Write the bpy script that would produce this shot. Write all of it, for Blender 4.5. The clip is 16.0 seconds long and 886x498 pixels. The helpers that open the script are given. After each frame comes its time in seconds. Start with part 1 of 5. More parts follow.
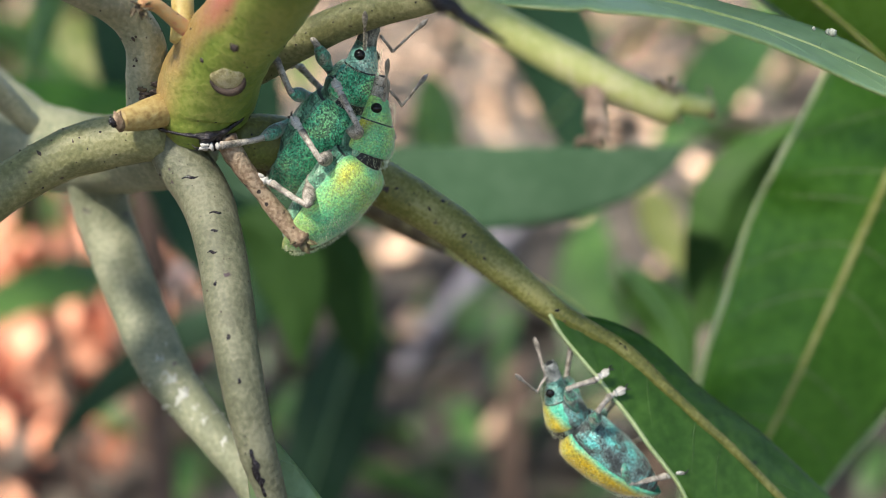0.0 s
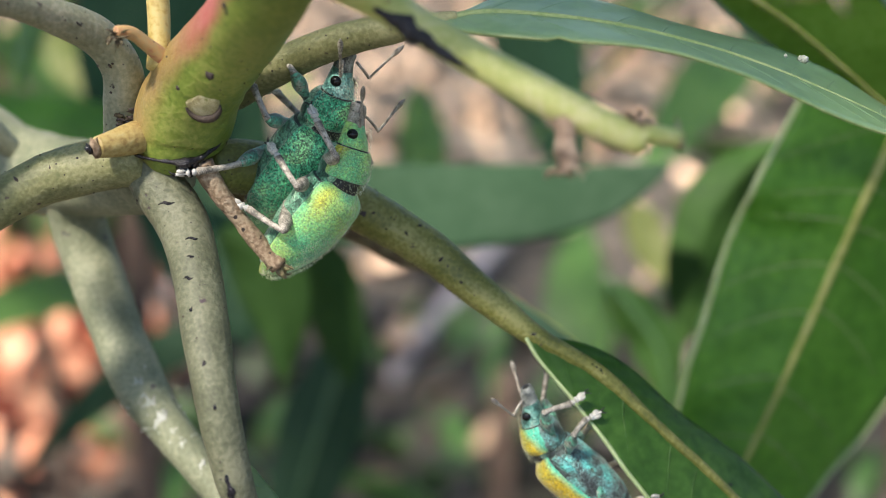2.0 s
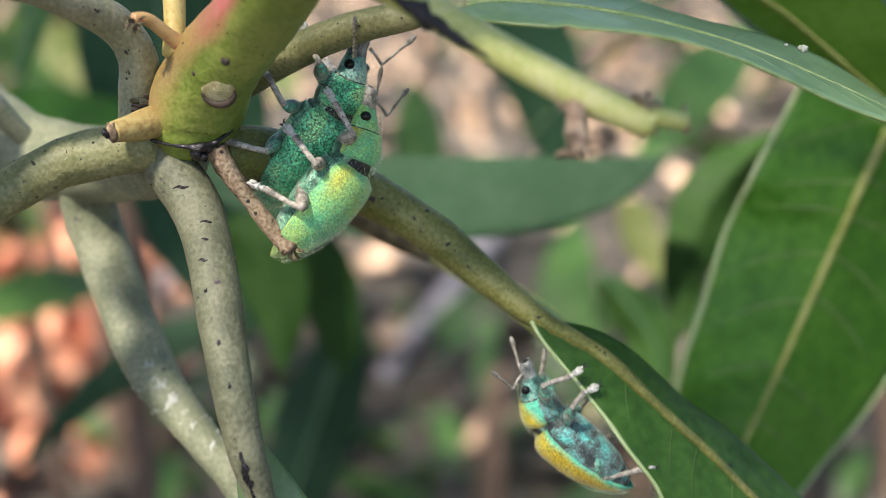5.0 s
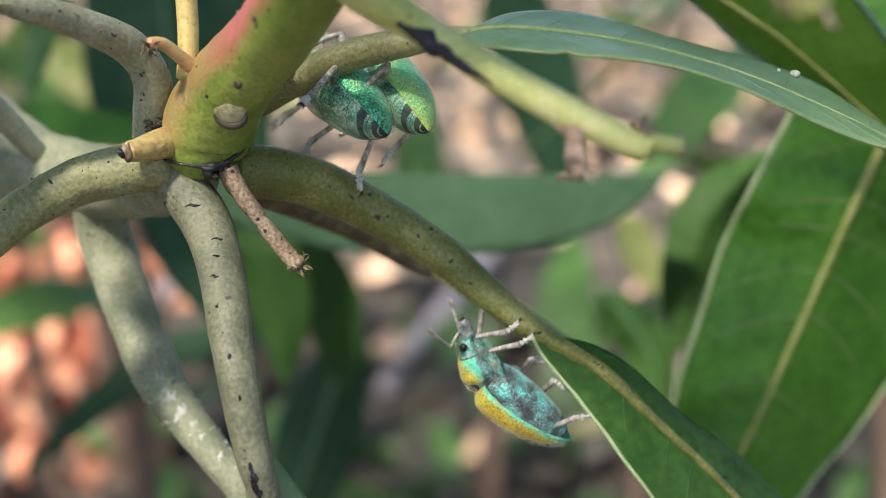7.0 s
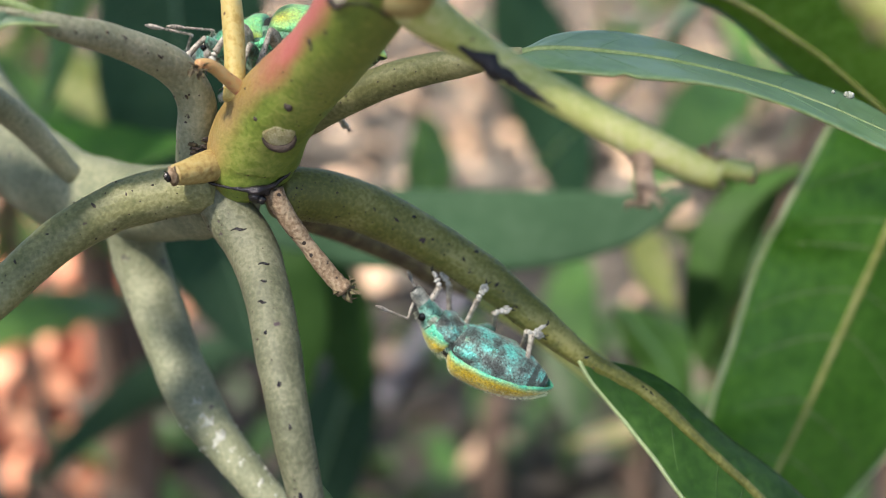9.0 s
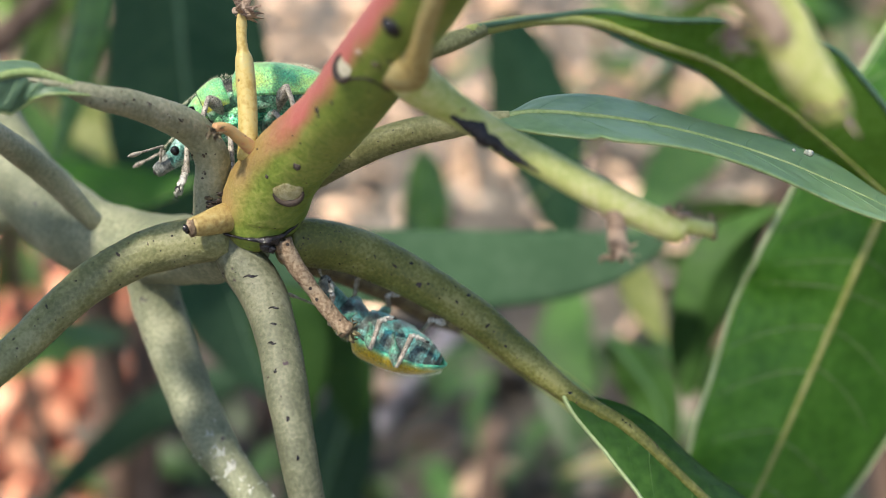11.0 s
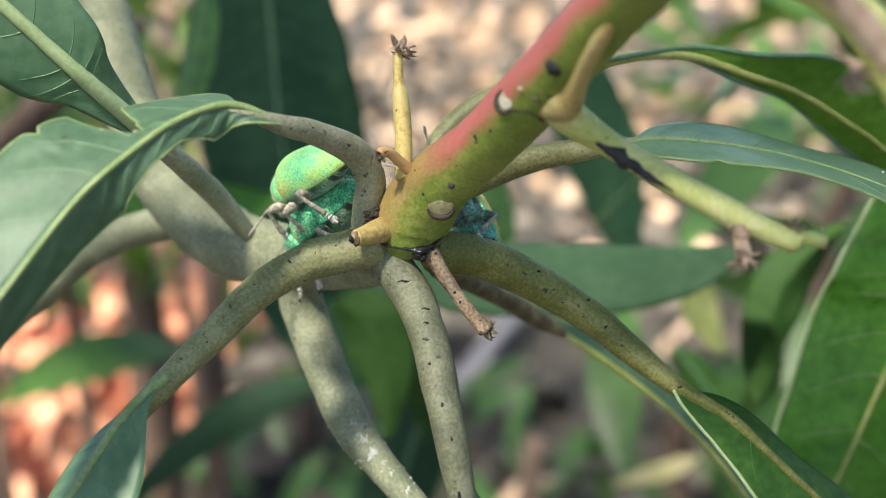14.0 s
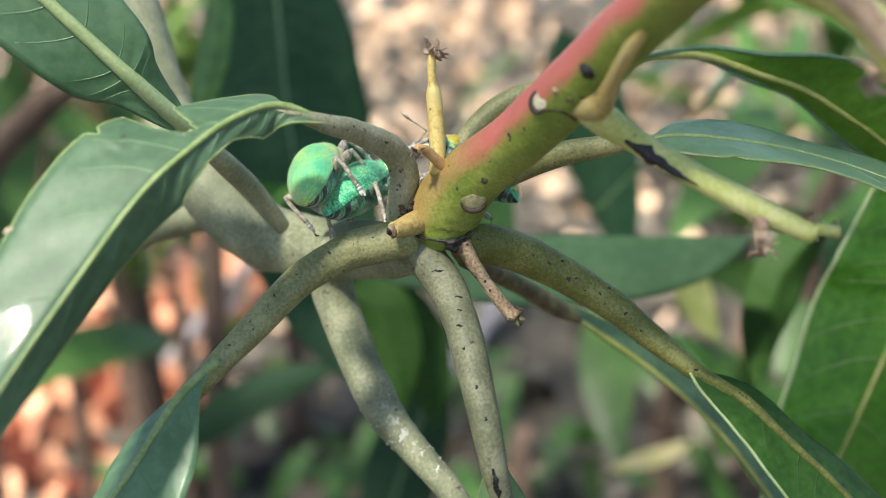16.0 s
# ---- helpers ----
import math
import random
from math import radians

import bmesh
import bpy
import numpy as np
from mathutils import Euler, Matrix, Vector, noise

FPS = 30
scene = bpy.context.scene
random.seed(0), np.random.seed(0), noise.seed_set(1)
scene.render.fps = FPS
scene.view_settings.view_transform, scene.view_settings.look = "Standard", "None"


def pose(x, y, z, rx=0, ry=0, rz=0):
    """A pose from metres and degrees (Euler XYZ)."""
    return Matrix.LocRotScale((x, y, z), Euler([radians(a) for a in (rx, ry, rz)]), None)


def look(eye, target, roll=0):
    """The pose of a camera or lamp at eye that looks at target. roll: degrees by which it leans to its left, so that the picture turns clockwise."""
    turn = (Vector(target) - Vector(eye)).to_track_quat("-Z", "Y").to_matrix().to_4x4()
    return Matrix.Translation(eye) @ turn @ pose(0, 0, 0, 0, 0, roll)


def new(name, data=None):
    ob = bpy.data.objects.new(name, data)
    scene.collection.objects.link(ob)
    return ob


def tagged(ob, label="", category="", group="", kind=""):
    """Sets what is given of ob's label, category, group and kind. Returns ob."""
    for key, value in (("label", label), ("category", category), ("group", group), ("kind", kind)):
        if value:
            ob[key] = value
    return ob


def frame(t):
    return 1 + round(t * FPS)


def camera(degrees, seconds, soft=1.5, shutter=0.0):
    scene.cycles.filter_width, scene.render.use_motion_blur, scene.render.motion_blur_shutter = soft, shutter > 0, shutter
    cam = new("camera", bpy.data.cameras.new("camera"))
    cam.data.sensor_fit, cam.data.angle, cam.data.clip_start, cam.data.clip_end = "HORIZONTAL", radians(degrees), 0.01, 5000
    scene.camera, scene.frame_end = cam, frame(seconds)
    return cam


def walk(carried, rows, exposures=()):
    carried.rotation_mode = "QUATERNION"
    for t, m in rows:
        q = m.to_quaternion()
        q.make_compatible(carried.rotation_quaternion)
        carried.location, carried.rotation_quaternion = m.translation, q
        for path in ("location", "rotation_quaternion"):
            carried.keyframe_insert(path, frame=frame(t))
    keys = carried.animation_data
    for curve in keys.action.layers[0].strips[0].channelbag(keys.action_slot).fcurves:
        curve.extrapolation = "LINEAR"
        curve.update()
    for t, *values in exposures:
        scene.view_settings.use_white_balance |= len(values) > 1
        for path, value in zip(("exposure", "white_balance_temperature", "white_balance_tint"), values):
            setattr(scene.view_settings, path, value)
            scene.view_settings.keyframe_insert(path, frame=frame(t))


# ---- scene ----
cam = camera(41.9, 16.0, soft=0.5)
U = 0.0093          # one plan unit in metres; plan: x right, y away, z up, origin on the shoot's hub
SHOOT = Matrix.Translation((0, 0, 0.56)) @ pose(0, 0, 0, -15)


def plan(p):
    return Vector(p[:3]) * U


PATH = [
    (0, (1.991, -8.957, -0.825), (1.568, 1.013, -1.483), -2.59),
    (0.5, (1.933, -8.815, -0.837), (1.541, 1.156, -1.487), -2.54),
    (1, (1.847, -8.621, -0.827), (1.467, 1.350, -1.480), -2.57),
    (1.5, (2.018, -8.834, -0.748), (1.662, 1.139, -1.383), -2.66),
    (2, (2.130, -8.998, -0.691), (1.782, 0.978, -1.279), -2.61),
    (2.5, (1.968, -9.109, -0.792), (1.632, 0.870, -1.348), -2.55),
    (3, (1.969, -9.200, -0.772), (1.665, 0.779, -1.339), -2.47),
    (3.5, (1.952, -9.182, -0.826), (1.671, 0.797, -1.416), -2.44),
    (4, (2.069, -9.239, -0.769), (1.803, 0.739, -1.363), -2.47),
    (4.2, (2.056, -9.191, -0.768), (1.788, 0.785, -1.399), -2.53),
    (6.3, (1.901, -9.333, -0.896), (1.657, 0.651, -1.405), -2.28),
    (6.5, (1.968, -9.344, -0.931), (1.725, 0.640, -1.443), -2.30),
    (7, (1.946, -9.537, -0.747), (1.699, 0.448, -1.230), -2.21),
    (7.5, (1.914, -9.542, -0.822), (1.685, 0.444, -1.305), -2.22),
    (8, (1.851, -9.494, -0.815), (1.634, 0.493, -1.284), -2.22),
    (8.5, (1.602, -9.355, -0.830), (1.391, 0.631, -1.300), -2.12),
    (9, (1.461, -9.369, -0.605), (1.281, 0.621, -1.014), -2.25),
    (9.2, (1.398, -9.459, -0.444), (1.273, 0.531, -0.863), -2.28),
    (11.3, (1.517, -10.303, -0.404), (1.357, -0.306, -0.565), -2.30),
    (11.5, (1.436, -10.266, -0.389), (1.274, -0.269, -0.555), -2.39),
    (12, (0.991, -10.156, -0.452), (0.780, -0.160, -0.641), -2.19),
    (12.5, (0.786, -10.413, -0.406), (0.498, -0.419, -0.563), -2.05),
    (13, (0.510, -10.888, -0.380), (0.161, -0.895, -0.469), -1.98),
    (13.5, (0.562, -11.121, -0.455), (0.160, -1.130, -0.507), -1.91),
    (14, (0.493, -11.804, -0.439), (0.083, -1.812, -0.445), -2.01),
    (14.5, (0.471, -12.196, -0.566), (0.041, -2.205, -0.563), -2.14),
    (15, (0.299, -12.423, -0.498), (-0.098, -2.430, -0.500), -2.22),
    (15.5, (0.110, -12.585, -0.521), (-0.224, -2.591, -0.553), -2.18),
    (16, (-0.015, -12.519, -0.411), (-0.281, -2.523, -0.503), -2.25),
]
walk(cam, [(t, SHOOT @ look(plan(eye), plan(target), roll)) for t, eye, target, roll in PATH], [(0, 1.75, 6500, 10), (9.5, 1.75, 6500, 10), (14, 1.73, 6480, 5), (16, 1.71, 6450, 4)])
cam.data.dof.use_dof = True
cam.data.dof.aperture_fstop = 19

# ---- light ----
world = bpy.data.worlds.new("sky")
scene.world = world
world.use_nodes = True
nt = world.node_tree
sky = nt.nodes.new("ShaderNodeTexSky")
sky.sky_type, sky.sun_disc = "NISHITA", False
sky.sun_elevation, sky.sun_rotation = radians(55), radians(215)
nt.links.new(sky.outputs[0], nt.nodes["Background"].inputs[0])
nt.nodes["Background"].inputs[1].default_value = 0.07
sun = new("sun", bpy.data.lights.new("sun", "SUN"))
sun.data.energy, sun.data.angle, sun.data.color = 5.0, radians(6.0), (1.0, 0.91, 0.78)
SUN_WAY = Vector((-0.33, -0.47, 0.82)).normalized()
sun.matrix_world = look(SUN_WAY, (0, 0, 0))



# ---- materials ----
def material(name, colours, scale, rough=0.5, metal=0.0, bump=0.3, fine=8.0, specks=None, speck_scale=0.0, speck_size=0.2,
             translucent=0.0, island=0.0, coat=0.0, stretch=(1, 1, 1), specular=0.5, depth=0.0004, sheen=0.0):
    """Mottled surface: colours mixed by two sizes of noise, dark specks, fine relief. Scales are per metre."""
    m = bpy.data.materials.new(name)
    m.use_nodes = True
    n, l = m.node_tree.nodes, m.node_tree.links
    b = n["Principled BSDF"]
    tc = n.new("ShaderNodeTexCoord")
    mp = n.new("ShaderNodeMapping")
    mp.inputs["Scale"].default_value = stretch
    l.new(tc.outputs["Object"], mp.inputs[0])
    big = n.new("ShaderNodeTexNoise")
    big.inputs["Scale"].default_value, big.inputs["Detail"].default_value = scale, 5
    l.new(mp.outputs[0], big.inputs["Vector"])
    small = n.new("ShaderNodeTexNoise")
    small.inputs["Scale"].default_value, small.inputs["Detail"].default_value = scale * fine, 6
    l.new(mp.outputs[0], small.inputs["Vector"])
    both = n.new("ShaderNodeMix")
    both.inputs[0].default_value = 0.45
    l.new(big.outputs[0], both.inputs[2])
    l.new(small.outputs[0], both.inputs[3])
    ramp = n.new("ShaderNodeValToRGB")
    e = ramp.color_ramp.elements
    k = len(colours)
    while len(e) < k:
        e.new(0.5)
    for i, c in enumerate(colours):
        e[i].position, e[i].color = 0.39 + 0.22 * i / max(1, k - 1), (*c, 1)
    l.new(both.outputs[0], ramp.inputs[0])
    colour = ramp.outputs[0]
    if island:
        geo = n.new("ShaderNodeNewGeometry")
        hsv = n.new("ShaderNodeHueSaturation")
        rng = n.new("ShaderNodeMapRange")
        rng.inputs[3].default_value, rng.inputs[4].default_value = 1 - island, 1 + island
        l.new(geo.outputs["Random Per Island"], rng.inputs[0])
        l.new(rng.outputs[0], hsv.inputs["Value"])
        l.new(colour, hsv.inputs["Color"])
        colour = hsv.outputs[0]
    if specks:
        vor = n.new("ShaderNodeTexVoronoi")
        vor.inputs["Scale"].default_value = speck_scale
        l.new(mp.outputs[0], vor.inputs["Vector"])
        wob = n.new("ShaderNodeMath")
        wob.operation = "MULTIPLY_ADD"
        wob.inputs[1].default_value = 0.5
        l.new(small.outputs[0], wob.inputs[0])
        l.new(vor.outputs["Distance"], wob.inputs[2])
        cut = n.new("ShaderNodeMapRange")
        cut.inputs[1].default_value, cut.inputs[2].default_value = speck_size + 0.25, speck_size + 0.31
        cut.inputs[3].default_value, cut.inputs[4].default_value = 1, 0
        l.new(wob.outputs[0], cut.inputs[0])
        mix = n.new("ShaderNodeMix")
        mix.data_type = "RGBA"
        mix.inputs[7].default_value = (*specks, 1)
        l.new(cut.outputs[0], mix.inputs[0])
        l.new(colour, mix.inputs[6])
        colour = mix.outputs[2]
    l.new(colour, b.inputs["Base Color"])
    b.inputs["Metallic"].default_value = metal
    b.inputs["Specular IOR Level"].default_value = specular
    b.inputs["Coat Weight"].default_value = coat
    b.inputs["Sheen Weight"].default_value = sheen
    rr = n.new("ShaderNodeMapRange")
    rr.inputs[3].default_value, rr.inputs[4].default_value = max(0.05, rough - 0.12), min(1, rough + 0.12)
    l.new(small.outputs[0], rr.inputs[0])
    l.new(rr.outputs[0], b.inputs["Roughness"])
    if bump:
        bp = n.new("ShaderNodeBump")
        bp.inputs["Strength"].default_value, bp.inputs["Distance"].default_value = bump, depth
        l.new(both.outputs[0], bp.inputs["Height"])
        l.new(bp.outputs[0], b.inputs["Normal"])
    if translucent:
        tr = n.new("ShaderNodeBsdfTranslucent")
        mx = n.new("ShaderNodeMixShader")
        mx.inputs[0].default_value = translucent
        hs = n.new("ShaderNodeHueSaturation")
        hs.inputs["Hue"].default_value, hs.inputs["Saturation"].default_value, hs.inputs["Value"].default_value = 0.47, 1.15, 2.2
        l.new(colour, hs.inputs["Color"])
        l.new(hs.outputs[0], tr.inputs[0])
        l.new(b.outputs[0], mx.inputs[1])
        l.new(tr.outputs[0], mx.inputs[2])
        l.new(mx.outputs[0], n["Material Output"].inputs[0])
    return m


def scales(name, colours, patch, cell=7000.0, metal=0.4, glitter=(0.5, 1.35), second=None, pits=0.6):
    """Powdery metallic scales of a weevil: patches of colour, a fine glitter of single scales, dark pits between them,
    and a second colour where the mesh's own attribute asks for it."""
    m = bpy.data.materials.new(name)
    m.use_nodes = True
    n, l = m.node_tree.nodes, m.node_tree.links
    b = n["Principled BSDF"]
    tc = n.new("ShaderNodeTexCoord")
    big = n.new("ShaderNodeTexNoise")
    big.inputs["Scale"].default_value, big.inputs["Detail"].default_value = patch, 4
    l.new(tc.outputs["Object"], big.inputs["Vector"])
    vor = n.new("ShaderNodeTexVoronoi")
    vor.inputs["Scale"].default_value = cell
    l.new(tc.outputs["Object"], vor.inputs["Vector"])
    sep = n.new("ShaderNodeSeparateColor")
    l.new(vor.outputs["Color"], sep.inputs[0])
    add = n.new("ShaderNodeMath")
    add.operation = "MULTIPLY_ADD"
    add.inputs[1].default_value = 0.09
    l.new(sep.outputs[0], add.inputs[0])
    l.new(big.outputs[0], add.inputs[2])
    ramp = n.new("ShaderNodeValToRGB")
    e = ramp.color_ramp.elements
    while len(e) < len(colours):
        e.new(0.5)
    for i, c in enumerate(colours):
        e[i].position, e[i].color = 0.41 + 0.26 * i / (len(colours) - 1), (*c, 1)
    l.new(add.outputs[0], ramp.inputs[0])
    colour = ramp.outputs[0]
    if second:
        at = n.new("ShaderNodeAttribute")
        at.attribute_name = "second"
        wob = n.new("ShaderNodeMath")
        wob.operation, wob.use_clamp = "MULTIPLY_ADD", True
        wob.inputs[1].default_value = 1.6
        l.new(add.outputs[0], wob.inputs[0])
        wob.inputs[2].default_value = -0.3
        mul = n.new("ShaderNodeMath")
        mul.operation, mul.use_clamp = "MULTIPLY", True
        l.new(at.outputs["Fac"], mul.inputs[0])
        l.new(wob.outputs[0], mul.inputs[1])
        gain = n.new("ShaderNodeMath")
        gain.operation, gain.use_clamp = "MULTIPLY", True
        gain.inputs[1].default_value = 1.8
        l.new(mul.outputs[0], gain.inputs[0])
        mix = n.new("ShaderNodeMix")
        mix.data_type = "RGBA"
        mix.inputs[7].default_value = (*second, 1)
        l.new(gain.outputs[0], mix.inputs[0])
        l.new(colour, mix.inputs[6])
        colour = mix.outputs[2]
    hsv = n.new("ShaderNodeHueSaturation")
    rng = n.new("ShaderNodeMapRange")
    rng.inputs[3].default_value, rng.inputs[4].default_value = glitter
    l.new(sep.outputs[1], rng.inputs[0])
    l.new(rng.outputs[0], hsv.inputs["Value"])
    l.new(colour, hsv.inputs["Color"])
    pit = n.new("ShaderNodeTexVoronoi")
    pit.inputs["Scale"].default_value = cell * 0.42
    l.new(tc.outputs["Object"], pit.inputs["Vector"])
    cut = n.new("ShaderNodeMapRange")
    cut.inputs[1].default_value, cut.inputs[2].default_value = 0.14, 0.3
    cut.inputs[3].default_value, cut.inputs[4].default_value = pits, 0
    l.new(pit.outputs["Distance"], cut.inputs[0])
    dark = n.new("ShaderNodeMix")
    dark.data_type = "RGBA"
    dark.inputs[7].default_value = (0.012, 0.016, 0.014, 1)
    l.new(cut.outputs[0], dark.inputs[0])
    l.new(hsv.outputs[0], dark.inputs[6])
    l.new(dark.outputs[2], b.inputs["Base Color"])
    b.inputs["Metallic"].default_value, b.inputs["Roughness"].default_value = metal, 0.38
    bp = n.new("ShaderNodeBump")
    b.inputs["Sheen Weight"].default_value, b.inputs["Sheen Roughness"].default_value = 0.25, 0.4
    bp.inputs["Strength"].default_value, bp.inputs["Distance"].default_value = 0.8, 0.00007
    l.new(vor.outputs["Distance"], bp.inputs["Height"])
    l.new(bp.outputs[0], b.inputs["Normal"])
    return m


petiole_skin = material("petiole_skin", [(0.1, 0.108, 0.019), (0.162, 0.164, 0.035), (0.255, 0.245, 0.08)], 260, 0.5, specks=(0.035, 0.02, 0.03), speck_scale=420, speck_size=0.03, bump=0.5, fine=12)
petiole_grey = material("petiole_grey", [(0.07, 0.075, 0.042), (0.115, 0.12, 0.07), (0.18, 0.18, 0.115)], 230, 0.6, specks=(0.05, 0.03, 0.04), speck_scale=420, speck_size=0.03, bump=0.6, fine=12)
petiole_olive = material("petiole_olive", [(0.125, 0.13, 0.048), (0.195, 0.195, 0.082), (0.295, 0.285, 0.14)], 240, 0.5, specks=(0.06, 0.035, 0.03), speck_scale=420, speck_size=0.02, bump=0.5, fine=12)
petiole_pale = material("petiole_pale", [(0.16, 0.168, 0.1), (0.225, 0.228, 0.145), (0.32, 0.31, 0.215)], 240, 0.55, specks=(0.07, 0.05, 0.045), speck_scale=420, speck_size=0.03, bump=0.5, fine=12)
grey_bark = material("grey_bark", [(0.12, 0.134, 0.08), (0.182, 0.194, 0.12), (0.28, 0.285, 0.19)], 220, 0.65, specks=(0.05, 0.03, 0.05), speck_scale=300, speck_size=0.03, bump=0.6, fine=12)
green_stem = material("green_stem", [(0.12, 0.175, 0.024), (0.175, 0.228, 0.036), (0.26, 0.285, 0.065)], 230, 0.45, specks=(0.05, 0.05, 0.01), speck_scale=700, speck_size=0.02, bump=0.45, fine=12)
def add_blush(m, colour):
    """Mixes a second skin colour in by the mesh's own blush attribute."""
    n, l = m.node_tree.nodes, m.node_tree.links
    b = n["Principled BSDF"]
    was = b.inputs["Base Color"].links[0].from_socket
    at = n.new("ShaderNodeAttribute")
    at.attribute_name = "blush"
    mix = n.new("ShaderNodeMix")
    mix.data_type = "RGBA"
    mix.inputs[7].default_value = (*colour, 1)
    l.new(at.outputs["Fac"], mix.inputs[0])
    l.new(was, mix.inputs[6])
    l.new(mix.outputs[2], b.inputs["Base Color"])


add_blush(green_stem, (0.47, 0.125, 0.105))
stump_skin = material("stump_skin", [(0.26, 0.17, 0.055), (0.38, 0.28, 0.10), (0.42, 0.34, 0.15)], 300, 0.55, specks=(0.1, 0.05, 0.025), speck_scale=700, speck_size=0.06, bump=0.4)
yellow_stalk = material("yellow_stalk", [(0.42, 0.29, 0.07), (0.55, 0.42, 0.14), (0.5, 0.42, 0.17)], 300, 0.5, specks=(0.16, 0.08, 0.03), speck_scale=800, speck_size=0.02, bump=0.25)
blushed_stub = material("blushed_stub", [(0.42, 0.16, 0.10), (0.5, 0.3, 0.12), (0.45, 0.32, 0.14)], 260, 0.5, specks=(0.12, 0.06, 0.03), speck_scale=800, speck_size=0.04, bump=0.3)
pale_stalk = material("pale_stalk", [(0.37, 0.4, 0.10), (0.49, 0.5, 0.175), (0.58, 0.55, 0.27)], 220, 0.5, specks=(0.2, 0.14, 0.05), speck_scale=600, speck_size=0.02, bump=0.25)
brown_twig = material("brown_twig", [(0.13, 0.08, 0.045), (0.25, 0.17, 0.105), (0.4, 0.3, 0.2)], 420, 0.75, specks=(0.03, 0.02, 0.016), speck_scale=900, speck_size=0.12, bump=0.8)
scar_cork = material("scar_cork", [(0.27, 0.22, 0.09), (0.43, 0.38, 0.19), (0.58, 0.53, 0.33)], 1500, 0.8, bump=0.6)
dark_twig = material("dark_twig", [(0.05, 0.035, 0.02), (0.11, 0.085, 0.045), (0.19, 0.17, 0.08)], 500, 0.7, specks=(0.02, 0.015, 0.01), speck_scale=900, speck_size=0.1, bump=0.5)
scar_pale = material("scar_pale", [(0.34, 0.30, 0.2), (0.46, 0.42, 0.3), (0.55, 0.5, 0.4)], 900, 0.8, bump=0.4)
dark_resin = material("dark_resin", [(0.006, 0.005, 0.006), (0.012, 0.01, 0.014), (0.02, 0.015, 0.02)], 900, 0.25, bump=0.6)
speck_brown = material("speck_brown", [(0.02, 0.014, 0.012), (0.04, 0.028, 0.022), (0.08, 0.055, 0.04)], 900, 0.7, bump=0.4)
dry_flower = material("dry_flower", [(0.16, 0.10, 0.07), (0.34, 0.24, 0.17), (0.45, 0.34, 0.26)], 900, 0.85, bump=0.6)
lichen = material("lichen", [(0.3, 0.32, 0.26), (0.4, 0.41, 0.36), (0.5, 0.5, 0.46)], 900, 0.9, bump=0.6)
leaf_top = material("leaf_top", [(0.026, 0.075, 0.010), (0.038, 0.10, 0.015), (0.055, 0.13, 0.022)], 120, 0.42, specular=0.25, bump=0.15, translucent=0.2, specks=(0.02, 0.03, 0.012), speck_scale=330, speck_size=0.0)
leaf_pale = material("leaf_pale", [(0.066, 0.14, 0.072), (0.086, 0.17, 0.09), (0.11, 0.2, 0.112)], 110, 0.42, coat=0.12, bump=0.15, translucent=0.15, specks=(0.05, 0.06, 0.05), speck_scale=260, speck_size=-0.02)
leaf_under = material("leaf_under", [(0.13, 0.265, 0.035), (0.16, 0.31, 0.046), (0.19, 0.34, 0.06)], 110, 0.5, bump=0.2, translucent=0.62)
leaf_bush = material("leaf_bush", [(0.03, 0.075, 0.018), (0.045, 0.11, 0.025), (0.075, 0.15, 0.04)], 40, 0.42, bump=0.1, translucent=0.25, island=0.35)
# deep shade among the back leaves is part of this dark green
leaf_dark_shade = material("leaf_dark_shade", [(0.014, 0.044, 0.02), (0.02, 0.056, 0.026), (0.028, 0.07, 0.034)], 40, 0.6, bump=0.1, translucent=0.1, specular=0.15)
leaf_green = material("leaf_green", [(0.042, 0.14, 0.012), (0.06, 0.18, 0.019), (0.088, 0.225, 0.03)], 90, 0.42, bump=0.15, translucent=0.35)
# shaded copy of the leaf green: the shade is in the colour
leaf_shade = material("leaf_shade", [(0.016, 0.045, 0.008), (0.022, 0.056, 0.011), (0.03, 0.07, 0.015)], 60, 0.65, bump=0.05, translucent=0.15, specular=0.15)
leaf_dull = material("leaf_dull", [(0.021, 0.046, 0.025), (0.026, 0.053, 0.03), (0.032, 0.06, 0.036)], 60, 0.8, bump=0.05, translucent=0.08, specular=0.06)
rib = material("rib", [(0.22, 0.25, 0.05), (0.30, 0.32, 0.09), (0.36, 0.37, 0.13)], 300, 0.5, bump=0.2)
# leaf green paled so that the colour itself holds a grey sheen
leaf_sheen = material("leaf_sheen", [(0.095, 0.175, 0.078), (0.12, 0.21, 0.098), (0.15, 0.245, 0.125)], 110, 0.4, bump=0.15, translucent=0.15, coat=0.2, specks=(0.3, 0.34, 0.28), speck_scale=200, speck_size=-0.05)
# bluish sky reflection is mixed into this green; the coat is slight
leaf_sky_sheen = material("leaf_sky_sheen", [(0.06, 0.115, 0.064), (0.078, 0.143, 0.082), (0.1, 0.172, 0.105)], 110, 0.5, bump=0.15, translucent=0.2, coat=0.03, specks=(0.05, 0.06, 0.05), speck_scale=260, speck_size=-0.02)
rim_pale = material("rim_pale", [(0.28, 0.36, 0.15), (0.34, 0.42, 0.2), (0.4, 0.47, 0.25)], 300, 0.5, bump=0.1)
leaf_lime = material("leaf_lime", [(0.09, 0.17, 0.03), (0.12, 0.21, 0.045), (0.16, 0.25, 0.07)], 110, 0.42, bump=0.15, translucent=0.2)
rib_pale = material("rib_pale", [(0.15, 0.22, 0.07), (0.2, 0.27, 0.10), (0.26, 0.32, 0.14)], 300, 0.5, bump=0.2)
vein = material("vein", [(0.085, 0.165, 0.075), (0.105, 0.19, 0.09), (0.125, 0.215, 0.105)], 300, 0.5, bump=0.1)
